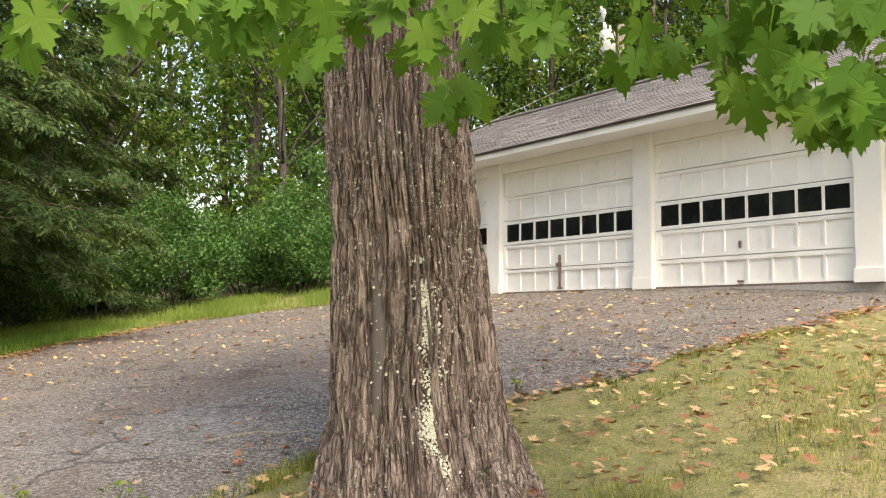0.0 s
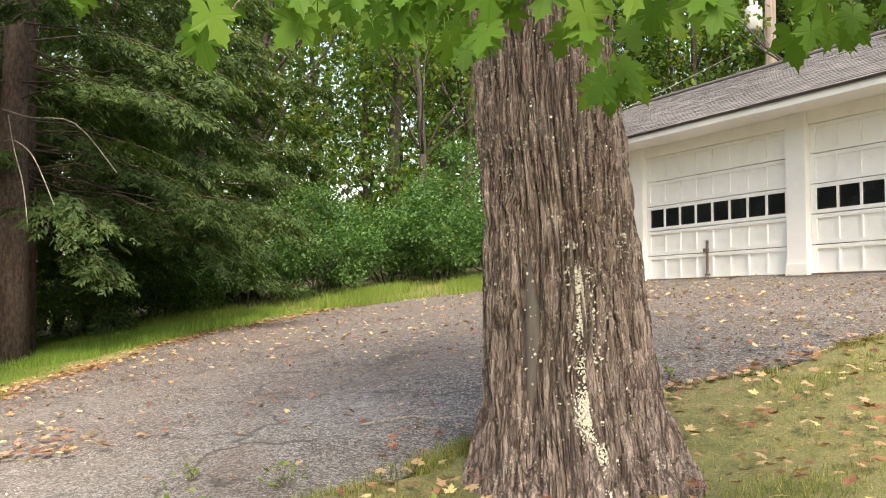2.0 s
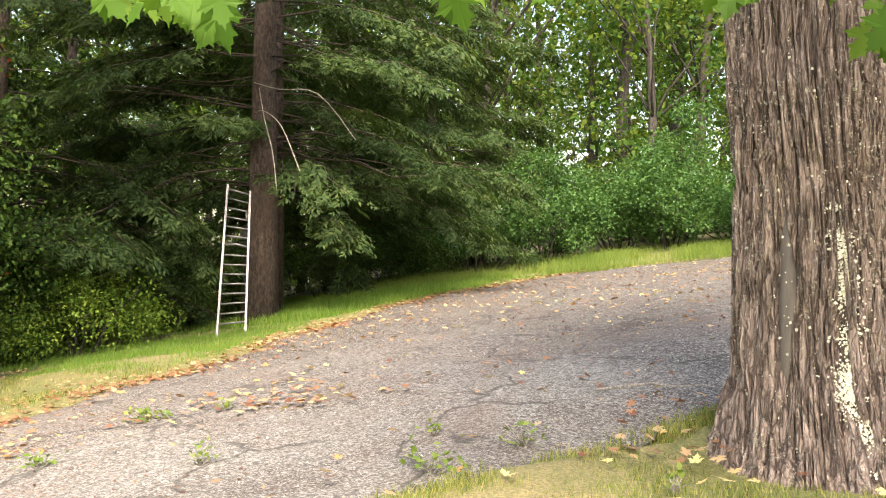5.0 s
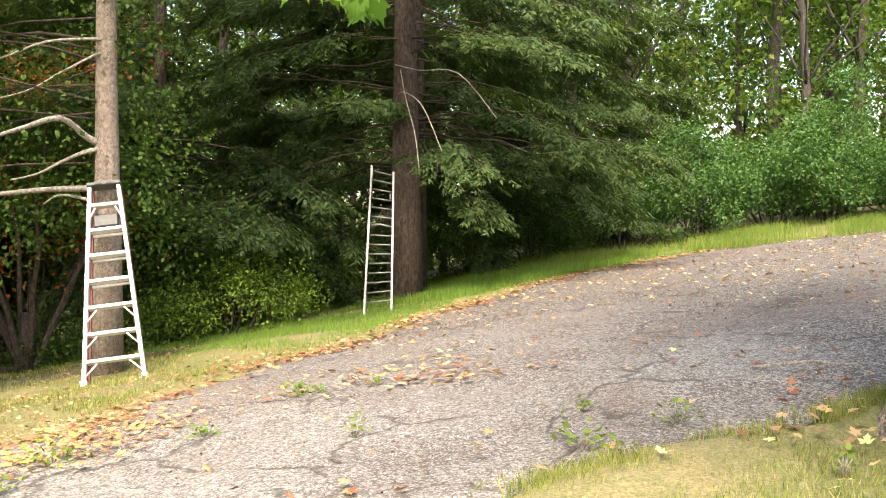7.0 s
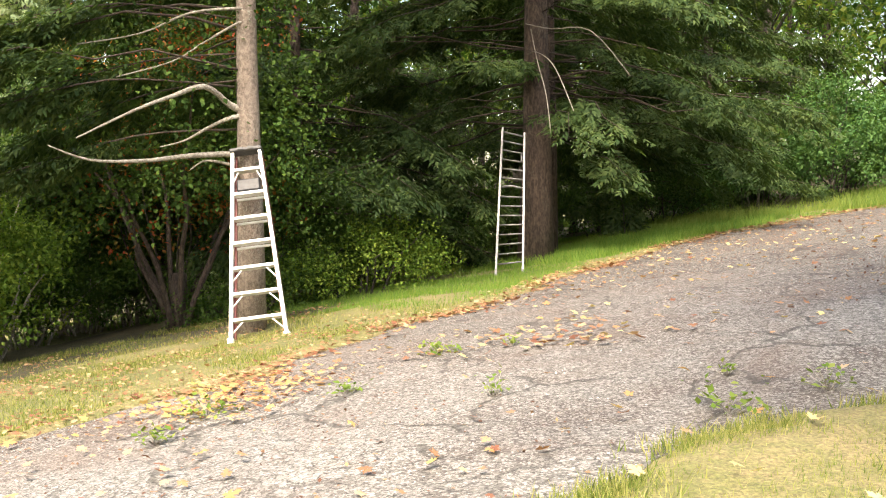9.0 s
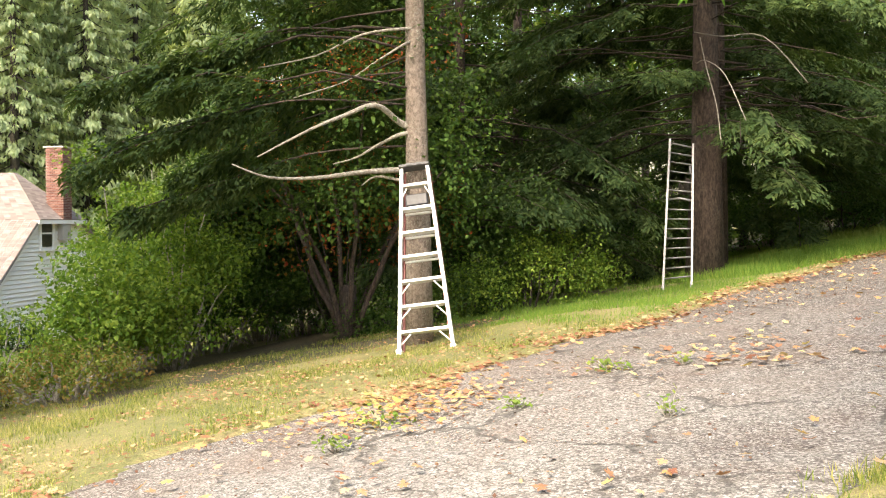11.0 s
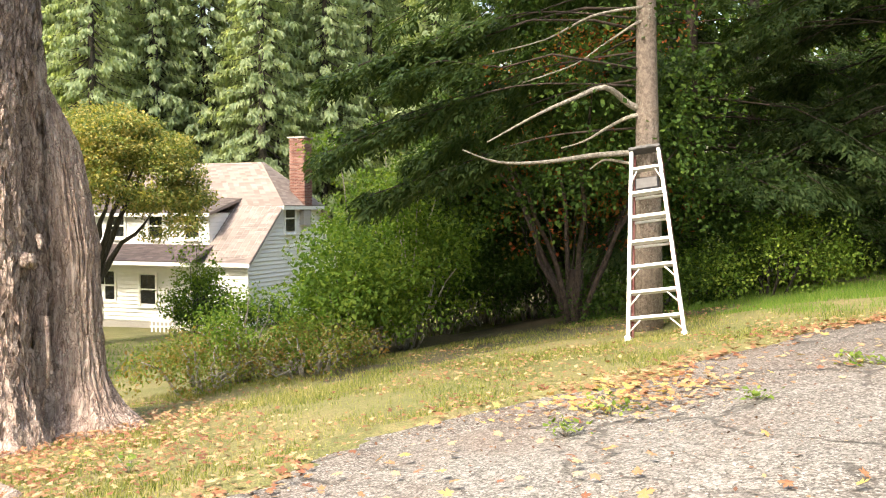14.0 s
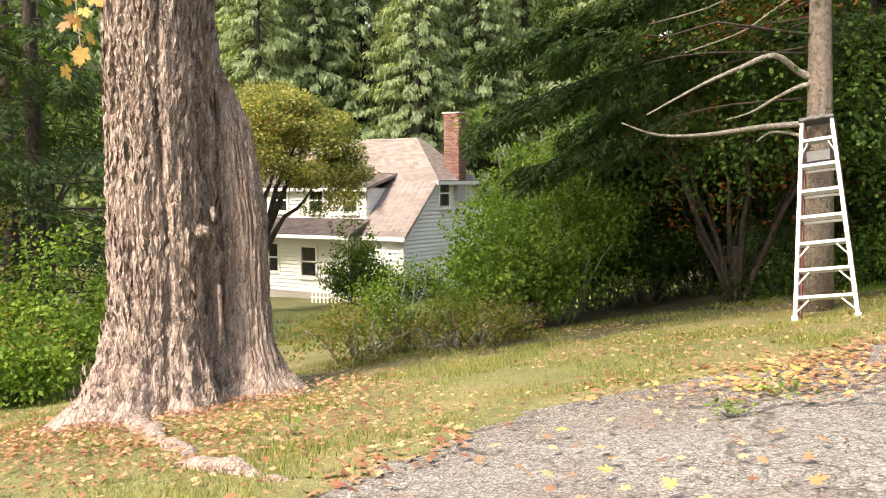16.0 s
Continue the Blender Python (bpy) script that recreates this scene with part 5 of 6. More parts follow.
for i, (x, y) in enumerate(spots):
    k = i % 4
    s = rng.uniform(0.85, 1.2)
    m = pose(x, y, gz(x, y), 0, 0, rng.uniform(0, 360))
    if k not in first:
        first.add(k)
        kinds[k].matrix_basis = m
    else:
        c = copy_thing(kinds[k], m)
        c.scale = (s, s, s)


dark_kind = forest_tree_mesh(230, 16, 0.18, 2.5, 3.6, "shrub_dark_shaded", 0.26)
dark_kind.matrix_basis = pose(4, 36, gz(4, 36))
for x, y, q in ((8.5, 35, 40), (0.5, 37, 90), (6.2, 40, 150), (12, 33, 210), (-3, 35, 280), (10, 40, 20), (2.5, 42, 330), (15, 36, 70)):
    copy_thing(dark_kind, pose(x, y, gz(x, y), 0, 0, q))


def shrub(label, x, y, rx, ry, h, seed, mat, leaf=0.085, clumps=34, per=170, group="", stems=9, spread=0.42, name="shrub", low=0.12):
    rs, rng = np.random.RandomState(seed), random.Random(seed)
    z0 = gz(x, y)
    g = thing(name, label, "shrub", pose(x, y, z0 - 0.03), group)
    cl, runs = [], []
    for k in range(clumps):
        a, w = rng.uniform(0, 6.283), math.sqrt(rng.random())
        px, py = math.cos(a) * w * rx, math.sin(a) * w * ry
        top = h * (1 - 0.55 * w * w) * rng.uniform(0.85, 1.12)
        if k % 6 == 0:
            top *= 1.3
        c = (px, py, max(low, top * rng.uniform(0.25, 1.0) ** 0.8) + float(gz(x + px, y + py) - z0))
        cl.append(c)
        if k < stems:
            runs.append((bend((px * 0.25, py * 0.25, -0.05), c, -0.1, 0.05, 6, rng), [0.022 - 0.003 * q for q in range(6)], 5))
    tagged(tubes("stem_work", runs, M["branch"] if stems > 12 else M["bark_forest"], g), kind="stuff")
    P, D, U, S = leaf_clumps(rs, cl, int(per * 0.95), np.array([spread, spread, spread * 0.8]), leaf * 0.82)
    kites("leaves", P, D, U, S, 0.34, M[mat], g)
    return g


# honeysuckle belt beyond the top of the drive
for i in range(13):
    t = i / 12
    x, y = -10.6 + 11.5 * t + 0.5 * math.sin(i * 2.1), 20.6 + 3.3 * t + 0.9 * math.sin(i * 1.3)
    shrub("wild honeysuckle thicket with pale green leaves along the grass", x, y, 1.5, 1.3, 2.4 + 0.5 * math.sin(i * 1.9), 300 + i, "shrub_cool", 0.10, 46, 190, "honeysuckle thickets", low=0.2)
for i in range(8):
    shrub("tangled undergrowth in the shade of the wood", -9 + 2.1 * i, 25.5 + 0.4 * math.sin(i * 3) + 0.2 * i, 1.6, 1.4, 3.0 + 0.6 * math.sin(i), 330 + i, "forest_leaf", 0.13, 40, 120, "undergrowth")
# undergrowth beneath the hemlocks; the darker leaf colour holds the shade of the boughs
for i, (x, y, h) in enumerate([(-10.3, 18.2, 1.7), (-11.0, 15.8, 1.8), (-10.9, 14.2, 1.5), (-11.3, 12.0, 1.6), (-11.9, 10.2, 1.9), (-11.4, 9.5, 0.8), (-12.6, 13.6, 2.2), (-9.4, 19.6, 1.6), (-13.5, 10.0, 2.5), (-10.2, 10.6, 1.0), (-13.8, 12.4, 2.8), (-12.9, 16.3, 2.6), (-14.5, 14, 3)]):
    shrub("shade-toned leafy undergrowth beneath the hemlocks", x, y, 1.3, 1.3, h, 350 + i, "shrub" if i == 9 else "shrub_dark_shaded", 0.066, 38, 230, "undergrowth beneath the hemlocks")
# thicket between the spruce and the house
# lit bushes get the shrub leaf, shaded ones its darker copy
for i, (x, y, r, h, mt) in enumerate([(-14.6, 8.6, 1.2, 1.9, "shrub_dark_shaded"), (-14.4, 7.4, 1.2, 2.3, "shrub_dark_shaded"), (-12.8, 5.9, 1.1, 2.6, "shrub"), (-12.5, 4.95, 0.9, 1.6, "shrub"), (-14.5, 6.5, 1.5, 3.9, "shrub"), (-15.0, 7.8, 1.5, 3.4, "shrub_dark_shaded"),
                                      (-15.6, 9.0, 1.3, 2.8, "shrub"), (-16.5, 7.4, 1.4, 3.2, "shrub"), (-16.8, 9.2, 1.6, 4.4, "shrub_dark_shaded"), (-18.5, 10.6, 1.9, 5.2, "shrub_dark_shaded"), (-14.6, 9.5, 1.5, 3.6, "shrub_dark_shaded"), (-19.5, 12.5, 2.2, 5.0, "forest_leaf")]):
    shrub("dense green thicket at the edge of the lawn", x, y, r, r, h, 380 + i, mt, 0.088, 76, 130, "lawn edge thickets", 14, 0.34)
for i, (x, y, h) in enumerate([(-11.6, 2.6, 0.75), (-12.0, 3.3, 1.05), (-11.3, 3.9, 0.7)]):
    shrub("low straggling bush with yellowing leaves on the bank", x, y, 0.85, 0.85, h, 400 + i, "shrub_dry" if i % 2 == 0 else "shrub", 0.06, 26, 130, "low straggling bushes", 16, 0.28)
for i, (x, y, r, h, mt) in enumerate([(-13.5, -2.3, 1.2, 1.7, "shrub_dry"), (-14.8, -1.2, 1.2, 1.9, "shrub"), (-13.2, -3.8, 1.4, 2.0, "shrub"), (-15.5, -3.0, 1.6, 2.8, "shrub_dry"), (-12.6, -1.6, 0.8, 0.9, "shrub"), (-16.5, -0.4, 1.2, 1.8, "shrub")]):
    shrub("mixed shrubs with reddening leaves behind the old maple", x, y, r, r, h, 420 + i, mt, 0.09, 40, 170, "shrubs behind the old maple", 14)


# small multi-stemmed tree in the thicket
def multi_stem(x, y):
    rng, rs = random.Random(9), np.random.RandomState(9)
    g = thing("small_tree", "small multi-stemmed tree with shade-darkened leaning stems in the thicket", "tree", pose(x, y, gz(x, y) - 0.1))
    runs, cl = [], []
    for k in range(8):
        a = k * 0.79 + 0.3
        e = (math.cos(a) * rng.uniform(1.2, 2.3), math.sin(a) * rng.uniform(1.2, 2.3), rng.uniform(2.4, 3.8))
        p = bend((math.cos(a) * 0.08, math.sin(a) * 0.08, 0), e, -0.35, 0.06, 8, rng)
        runs.append((p, [0.046, 0.04, 0.035, 0.03, 0.025, 0.02, 0.014, 0.008], 8))
        cl += [tuple(p[-1] + Vector((rng.uniform(-1, 1), rng.uniform(-1, 1), rng.uniform(-0.6, 0.9)))) for _ in range(9)]
    runs.append(([(0, 0, -0.1), (0.0, 0, 0.4), (0.02, 0.02, 0.9)], [0.2, 0.14, 0.1], 12))
    # borrowed hemlock bark and dark leaf put the thicket's shade into the colour
    tagged(tubes("stem_work", runs, M["bark_hemlock"], g), kind="stuff")
    kites("crown", *leaf_clumps(rs, cl, 240, 0.65, 0.07), 0.36, M["shrub_dark_shaded"], g)


multi_stem(-11.6, 8.2)
# reddening maple glimpsed past the spruce
for i, (x, y, h) in enumerate([(-13.4, 9.6, 6.4), (-16.2, 11.2, 6.2), (-22, 14.0, 8.5)]):
    shrub("young maple turning red and orange in the wood", x, y, 2.0, 2.0, h, 440 + i, "red_leaf", 0.1, 52, 130, "reddening maples", 8, 0.7, "young_maple", 1.5)


# ---- the white house ----
def house():
    g = thing("house", "white clapboard house with brown gambrel roof and brick chimney", "house", pose(-43.41, 12.75, -4.35, rz=39.3))
    E, B, R = 3.6, 6.02, 8.3     # eave, break of slope, ridge
    L, W, yb = 12.5, 9.4, 2.7    # length, depth, setback of the break

    def clap(name, width, z0, z1, m, parent, cut=None):
        """A wall of lapped boards; cut(z) gives the start and end of each board."""
        V = []
        z = z0
        while z < z1:
            zt = min(z + 0.2, z1)
            a0, a1 = cut(z) if cut else (0, width)
            b0, b1 = cut(zt) if cut else (0, width)
            if a1 - a0 > 0.02:
                V += [(a0, -0.05, z + 0.035), (a1, -0.05, z + 0.035), (b1, -0.004, zt), (b0, -0.004, zt)]
                V += [(a0, 0.0, z + 0.035), (a1, 0.0, z + 0.035), (a1, -0.05, z + 0.035), (a0, -0.05, z + 0.035)]
            z = zt
        ob = tagged(fast_mesh(name, V, 4, M["siding"], parent), kind="stuff")
        ob.matrix_basis = m
        return ob

    def roof(name, quad, mat, parent, step=0.14):
        """Courses of shingles over a four-cornered slope."""
        a, b, c, d = (Vector(q) for q in quad)
        n = (b - a).cross(d - a).normalized()
        if n.z < 0:
            n = -n
        rows = max(2, int((d - a).length / step))
        V = []
        rr = random.Random(5)
        for r in range(rows):
            t0, t1 = r / rows, min(1.0, (r + 1.25) / rows)
            p0, p1, q0, q1 = a.lerp(d, t0), b.lerp(c, t0), a.lerp(d, t1), b.lerp(c, t1)
            w = max(2, int((p1 - p0).length / 0.34))
            for k in range(w):
                u0, u1 = k / w, (k + 0.96) / w
                up = n * (0.02 + rr.uniform(0, 0.02))
                V += [p0.lerp(p1, u0) + up, p0.lerp(p1, u1) + up, q0.lerp(q1, u1) + n * 0.004, q0.lerp(q1, u0) + n * 0.004]
        bm = bmesh.new()
        vs = [bm.verts.new(q) for q in (a, b, c, d)]
        lo = [bm.verts.new(q - n * 0.12) for q in (a, b, c, d)]
        bm.faces.new(vs)
        bm.faces.new(lo)
        for i in range(4):
            bm.faces.new((vs[i], vs[(i + 1) % 4], lo[(i + 1) % 4], lo[i]))
        k = part(name, bm, mat, parent)
        tagged(fast_mesh("shingle_face", [tuple(v) for v in V], 4, mat, k), kind="stuff")
        return k

    def window(x, z, w, h, m, parent, sash=True):
        o = new("window")
        o.parent = parent
        o.matrix_basis = m @ pose(x, 0, z)
        bm = bmesh.new()
        for q in ((-0.11, 0.0, -0.1, h + 0.12), (w, w + 0.11, -0.1, h + 0.12), (0.0, w, h, h + 0.12)):
            box(bm, q[0], q[1], -0.07, 0.02, q[2], q[3])
        part("window_frame", bm, M["trim"], o)
        part("window_sill", boxed(-0.14, w + 0.14, -0.12, 0.02, -0.16, -0.1), M["trim"], o)
        for zz in (0, h / 2):
            s = part("pane", boxed(0.04, w - 0.04, -0.03, -0.022, zz + 0.04, zz + h / 2 - 0.03), M["pane"], o)
        part("sash", boxed(0, w, -0.05, -0.012, h / 2 - 0.035, h / 2 + 0.035), M["trim"], o)
        return o
    front = pose(-L, 0, 0)
    # core body
    bm = bmesh.new()
    prof = [(0.0, 0.0), (W, 0.0), (W, E), (W - yb, B), (yb, B), (0.0, E)]
    lo = [bm.verts.new((-L, y, z)) for y, z in prof]
    hi = [bm.verts.new((-0.0, y, z)) for y, z in prof]
    bm.faces.new(lo)
    bm.faces.new(hi)
    for i in range(len(prof)):
        j = (i + 1) % len(prof)
        bm.faces.new((lo[i], lo[j], hi[j], hi[i]))
    part("wall", bm, M["siding"], g)
    clap("clapboard_face", L, 0.3, E, front @ pose(0, -0.01, 0), g)
    side = pose(0.01, 0, 0, rz=90)
    clap("clapboard_face", W, 0.3, B, side, g, lambda z: (0, W) if z < E else ((z - E) / (B - E) * yb, W - (z - E) / (B - E) * yb))
    part("corner_board", boxed(-0.16, 0.03, -0.045, -0.02, 0.2, E), M["trim"], g)
    part("foundation", boxed(-L - 0.02, 0.02, -0.03, W + 0.02, -1.2, 0.28), M["mortar"], g)
    # roofs
    f = E - 0.12
    roof("roof", [(-L - 0.3, -0.35, f - 0.2), (0.3, -0.35, f - 0.2), (0.3, yb, B), (-L - 0.3, yb, B)], M["house_shingle"], g)
    roof("roof", [(-L - 0.3, yb, B), (0.3, yb, B), (-2.2, W / 2, R), (-L + 1.0, W / 2, R)], M["house_shingle"], g)
    roof("roof", [(0.35, yb, B), (0.35, W - yb, B), (-2.2, W / 2 + 0.1, R), (-2.2, W / 2 - 0.1, R)], M["house_shingle"], g)
    roof("roof", [(-L - 0.3, W - yb, B), (0.3, W - yb, B), (-2.2, W / 2, R), (-L + 1.0, W / 2, R)], M["house_shingle"], g)
    roof("roof", [(-L - 0.3, W + 0.35, f - 0.2), (0.3, W + 0.35, f - 0.2), (0.3, W - yb, B), (-L - 0.3, W - yb, B)], M["house_shingle"], g)
    part("eave_board", boxed(-L - 0.3, 0.32, -0.4, -0.34, f - 0.36, f - 0.18), M["trim"], g)
    part("hip_board", boxed(0.1, 0.36, yb - 0.1, W - yb + 0.1, B - 0.2, B - 0.02), M["trim"], g)
    k = math.atan2(B - E, yb)
    part("rake_board", boxed(0.04, 0.3, 0, math.hypot(B - E + 0.2, yb + 0.3), -0.17, -0.01, m=pose(0, -0.36, f - 0.2) @ Matrix.Rotation(math.atan2(B - f + 0.2, yb + 0.36), 4, "X")), M["trim"], g)
    window(3.2, E + 1.1, 0.95, 1.35, side @ pose(0, -0.03, 0), g)
    # long shed dormer with its own roof
    d = new("dormer")
    d.parent = g
    dx0, dx1, dy = -L + 1.0, -2.6, 0.6
    part("dormer_wall", boxed(dx0, dx1, dy, 3.2, E + 0.35, B - 0.35), M["siding"], d)
    clap("clapboard_face", dx1 - dx0, E + 0.4, B - 0.4, pose(dx0, dy - 0.01, 0), d)
    clap("clapboard_face", 2.4, E + 0.4, B - 0.4, pose(dx1 + 0.01, dy, 0, rz=90), d)
    roof("dormer_roof", [(dx0 - 0.25, dy - 0.35, B - 0.35), (dx1 + 0.25, dy - 0.35, B - 0.35), (dx1 + 0.25, 3.9, B + 0.62), (dx0 - 0.25, 3.9, B + 0.62)], M["house_shingle"], d)
    part("dormer_fascia", boxed(dx0 - 0.25, dx1 + 0.27, dy - 0.42, dy - 0.36, B - 0.52, B - 0.36), M["trim"], d)
    for x in (-4.0, -6.2, -8.6):
        window(x, E + 0.85, 0.85, 1.15, pose(0, dy - 0.04, 0), d)
    # dark porch roof below the dormer
    roof("porch_roof", [(-L - 0.3, -1.3, E - 0.22), (-2.3, -1.3, E - 0.22), (-2.3, 0.6, E + 0.52), (-L - 0.3, 0.6, E + 0.52)], M["porch_shingle"], g)
    part("porch_fascia", boxed(-L - 0.3, -2.3, -1.36, -1.305, E - 0.42, E - 0.25), M["trim"], g)
    # ground floor openings
    window(-3.2, 1.15, 0.95, 1.5, pose(0, -0.04, 0), g)
    window(-6.3, 1.15, 0.95, 1.5, pose(0, -0.04, 0), g)
    dr = new("door")
    dr.parent = g
    dr.location = (-9.6, -0.06, 0.25)
    part("door_leaf", boxed(0, 0.95, -0.03, 0.02, 0, 2.05, bevel=0.005), M["trim"], dr)
    for c in range(2):
        part("pane", boxed(0.14 + 0.36 * c, 0.44 + 0.36 * c, -0.045, -0.032, 1.2, 1.85), M["pane"], dr)
        part("panel", boxed(0.14 + 0.36 * c, 0.44 + 0.36 * c, -0.045, -0.032, 0.2, 1.0, bevel=0.01), M["white"], dr)
    w = new("window")
    w.parent = g
    w.location = (-10.4, -0.06, 1.3)
    part("window_frame", boxed(-0.08, 2.6, -0.03, -0.005, -0.1, 1.55), M["trim"], w)
    for r in range(2):
        for c in range(4):
            if r == 0 and c in (1, 2):
                continue
            part("pane", boxed(0.04 + 0.63 * c, 0.6 + 0.63 * c, -0.045, -0.032, 0.05 + 0.74 * r, 0.7 + 0.74 * r), M["pane"], w)
    # brick chimney
    c = new("chimney")
    c.parent = g
    c.location = (-0.1, 5.0, 0)
    part("flue", boxed(-0.42, 0.42, -0.36, 0.36, B - 1.0, 9.45), M["mortar"], c)
    me = boxed(-0.1, 0.1, -0.05, 0.05, -0.03, 0.03, bevel=0.004)
    md = bpy.data.meshes.new("brick")
    me.to_mesh(md)
    me.free()
    md.materials.append(M["brick"])
    rr = random.Random(1)
    row = 0
    z = 6.05
    while z < 9.5:
        o = 0.11 * (row % 2)
        out = 0.03 if z > 9.25 else 0.0
        for face in ("front", "side"):
            n = 4
            for i in range(n):
                b = new("brick", md)
                b.parent = c
                q = -0.33 + 0.22 * i + (o - 0.055)
                if face == "front":
                    b.matrix_basis = pose(max(-0.34, min(0.34, q)), -0.36 - out, z)
                else:
                    b.matrix_basis = pose(0.42 + out, max(-0.28, min(0.28, q)), z, rz=90)
        z += 0.078
        row += 1
    part("chimney_cap", boxed(-0.52, 0.52, -0.46, 0.46, 9.48, 9.56, bevel=0.01), M["mortar"], c)


house()


def picket_fence():
    x0, y0 = -45.2, 8.6
    m = pose(x0, y0, gz(x0, y0) + 0.02, rz=55)
    f = thing("picket_fence", "short white picket fence by the house door", "fence", m)
    for i in range(9):
        p = boxed(i * 0.2, i * 0.2 + 0.09, 0, 0.025, 0, 1.0, bevel=0.004)
        for v in p.verts:
            if v.co.z > 0.95:
                v.co.x += 0.025 if v.co.x < i * 0.2 + 0.045 else -0.025
        part("picket", p, M["trim"], f)
    for z in (0.25, 0.75):
        part("rail", boxed(-0.05, 1.75, 0.03, 0.07, z, z + 0.08), M["trim"], f)
    part("post", boxed(1.72, 1.84, 0.0, 0.12, -0.1, 1.15, bevel=0.006), M["trim"], f)


picket_fence()
shrub("rounded foundation shrubs beside the house wall", -41.5, 10.2, 1.9, 1.6, 2.3, 461, "shrub_dark_shaded", 0.16, 40, 130, "foundation shrubs", 8, 0.6)
shrub("airy yellow-green shrub beside the house wall", -40.6, 9.6, 1.3, 1.3, 4.2, 462, "shrub", 0.17, 34, 90, "foundation shrubs", 8, 0.6)
shrub("dark clipped shrub at the house corner", -41.0, 12.6, 1.1, 1.1, 1.5, 463, "shrub_dark_shaded", 0.14, 24, 120, "foundation shrubs", 8, 0.5)


def golden_tree(x, y):
    """A broad low tree with flat layered crown."""
    rs, rng = np.random.RandomState(19), random.Random(19)
    g = thing("golden_tree", "spreading tree with dark forked trunk and golden-green layered crown", "tree", pose(x, y, gz(x, y) - 0.1))
    runs = [(bend((0, 0, 0), (0.1, 0.2, 1.9), 0, 0.05, 5, rng), [0.42, 0.34, 0.3, 0.28, 0.26], 12)]
    cl = []
    for k in range(9):
        a = k * 0.7
        r = rng.uniform(1.2, 2.8)
        e = Vector((math.cos(a) * r, math.sin(a) * r + 1.0, rng.uniform(5.0, 7.5)))
        p = bend((0.1, 0.2, 1.7), e, -0.3, 0.12, 8, rng)
        runs.append((p, [0.2, 0.17, 0.14, 0.12, 0.09, 0.07, 0.05, 0.02], 8))
    for k in range(150):
        a, w = rng.uniform(0, 6.283), math.sqrt(rng.random())
        top = 4.9 + 4.4 * math.sqrt(max(0, 1 - 0.98 * w * w))
        zz = top - rng.random() ** 2 * (1.6 + 1.5 * (1 - w))
        cl.append((math.cos(a) * w * 3.5, math.sin(a) * w * 3.5 + 1.2, zz))
    tubes("trunk", runs, M["bark_forest"], g)
    P, D, U, S = leaf_clumps(rs, cl, 380, np.array([0.85, 0.85, 0.45]), 0.13)
    kites("crown", P, D, U, S, 0.34, M["gold_tree"], g)


golden_tree(-38.5, 4.6)


# ---- grass ----
def blades(name, X, Y, h, lean, width, mat, label, seed, base=0.0):
    rs = np.random.RandomState(seed)
    n = len(X)
    Z = ground_z(X, Y) + base
    a = rs.uniform(0, 2 * np.pi, n)
    w = rs.uniform(0.6, 1.3, n) * width
    H = rs.uniform(0.5, 1.2, n) * h
    l = rs.uniform(0, 1, n) * lean * H
    b = rs.uniform(0, 2 * np.pi, n)
    P0 = np.stack([X + np.cos(a) * w, Y + np.sin(a) * w, Z - 0.01], -1)
    P1 = np.stack([X - np.cos(a) * w, Y - np.sin(a) * w, Z - 0.01], -1)
    P2 = np.stack([X + np.cos(b) * l, Y + np.sin(b) * l, Z + H], -1)
    ob = fast_mesh(name, np.stack([P0, P1, P2], 1), 3, mat)
    return tagged(ob, label, "grass", kind="stuff")


def scatter(seed, n, x0, x1, y0, y1, keep, patch=None):
    rs = np.random.RandomState(seed)
    X, Y = rs.uniform(x0, x1, n), rs.uniform(y0, y1, n)
    k = keep(X, Y)
    if patch:
        k &= rs.uniform(0, 1, n) < np.clip((vnoise(X * patch, Y * patch, X * 0, seed) - 0.25) * 2.2, 0.08, 1)
    return X[k], Y[k]


X, Y = scatter(1, 330000, -12.0, -4.5, -5, 19.5, lambda x, y: (x < drive_left(y) - 0.02), 1.6)
sunny = Y < 8.5
blades("bank_grass", X[sunny], Y[sunny], 0.05, 0.9, 0.0035, M["grass"], "short patchy autumn grass on the bank", 2)
blades("bank_grass", X[~sunny], Y[~sunny], 0.075, 0.8, 0.004, M["grass_lush"], "lush green grass beneath the trees", 3)
X, Y = scatter(4, 210000, -2.2, 7.5, 1.6, 10.5, lambda x, y: (x > drive_right(y) - 0.02), 1.9)
blades("lawn_grass", X, Y, 0.04, 1.0, 0.0028, M["grass"], "thin dry lawn grass under the maple", 5)
rs = np.random.RandomState(75)
Y = rs.uniform(1.2, 11.0, 26000)
X = drive_right(Y) + rs.normal(0.03, 0.09, len(Y))
k = vnoise(X * 2.1, Y * 2.1, X * 0, 12) > rs.uniform(0.15, 0.75, len(X))
blades("edge_grass", X[k], Y[k], 0.06, 1.0, 0.0035, M["grass"], "ragged grass creeping over the drive edge", 76, 0.02)
X, Y = scatter(6, 60000, -10.5, 2.0, 17.5, 21.5, lambda x, y: (x < drive_left(np.minimum(y, 18.9)) + 0.6) | (y > 19.2), 0.9)
blades("tall_grass", X, Y, 0.22, 0.8, 0.006, M["grass_gold"], "tall yellow-green grass beside the drive", 7)
X, Y = scatter(8, 30000, -9.5, -6.0, 12.5, 18.5, lambda x, y: (x < drive_left(y) - 0.15), 0.9)
blades("tall_grass", X, Y, 0.16, 0.8, 0.006, M["grass_lush"], "rough green verge grass", 9)
X, Y = scatter(10, 9000, -42, -14, -3, 12, lambda x, y: x < 0)
blades("far_grass", X, Y, 0.09, 0.9, 0.02, M["grass_lush"], "sunlit grass below the house", 11)


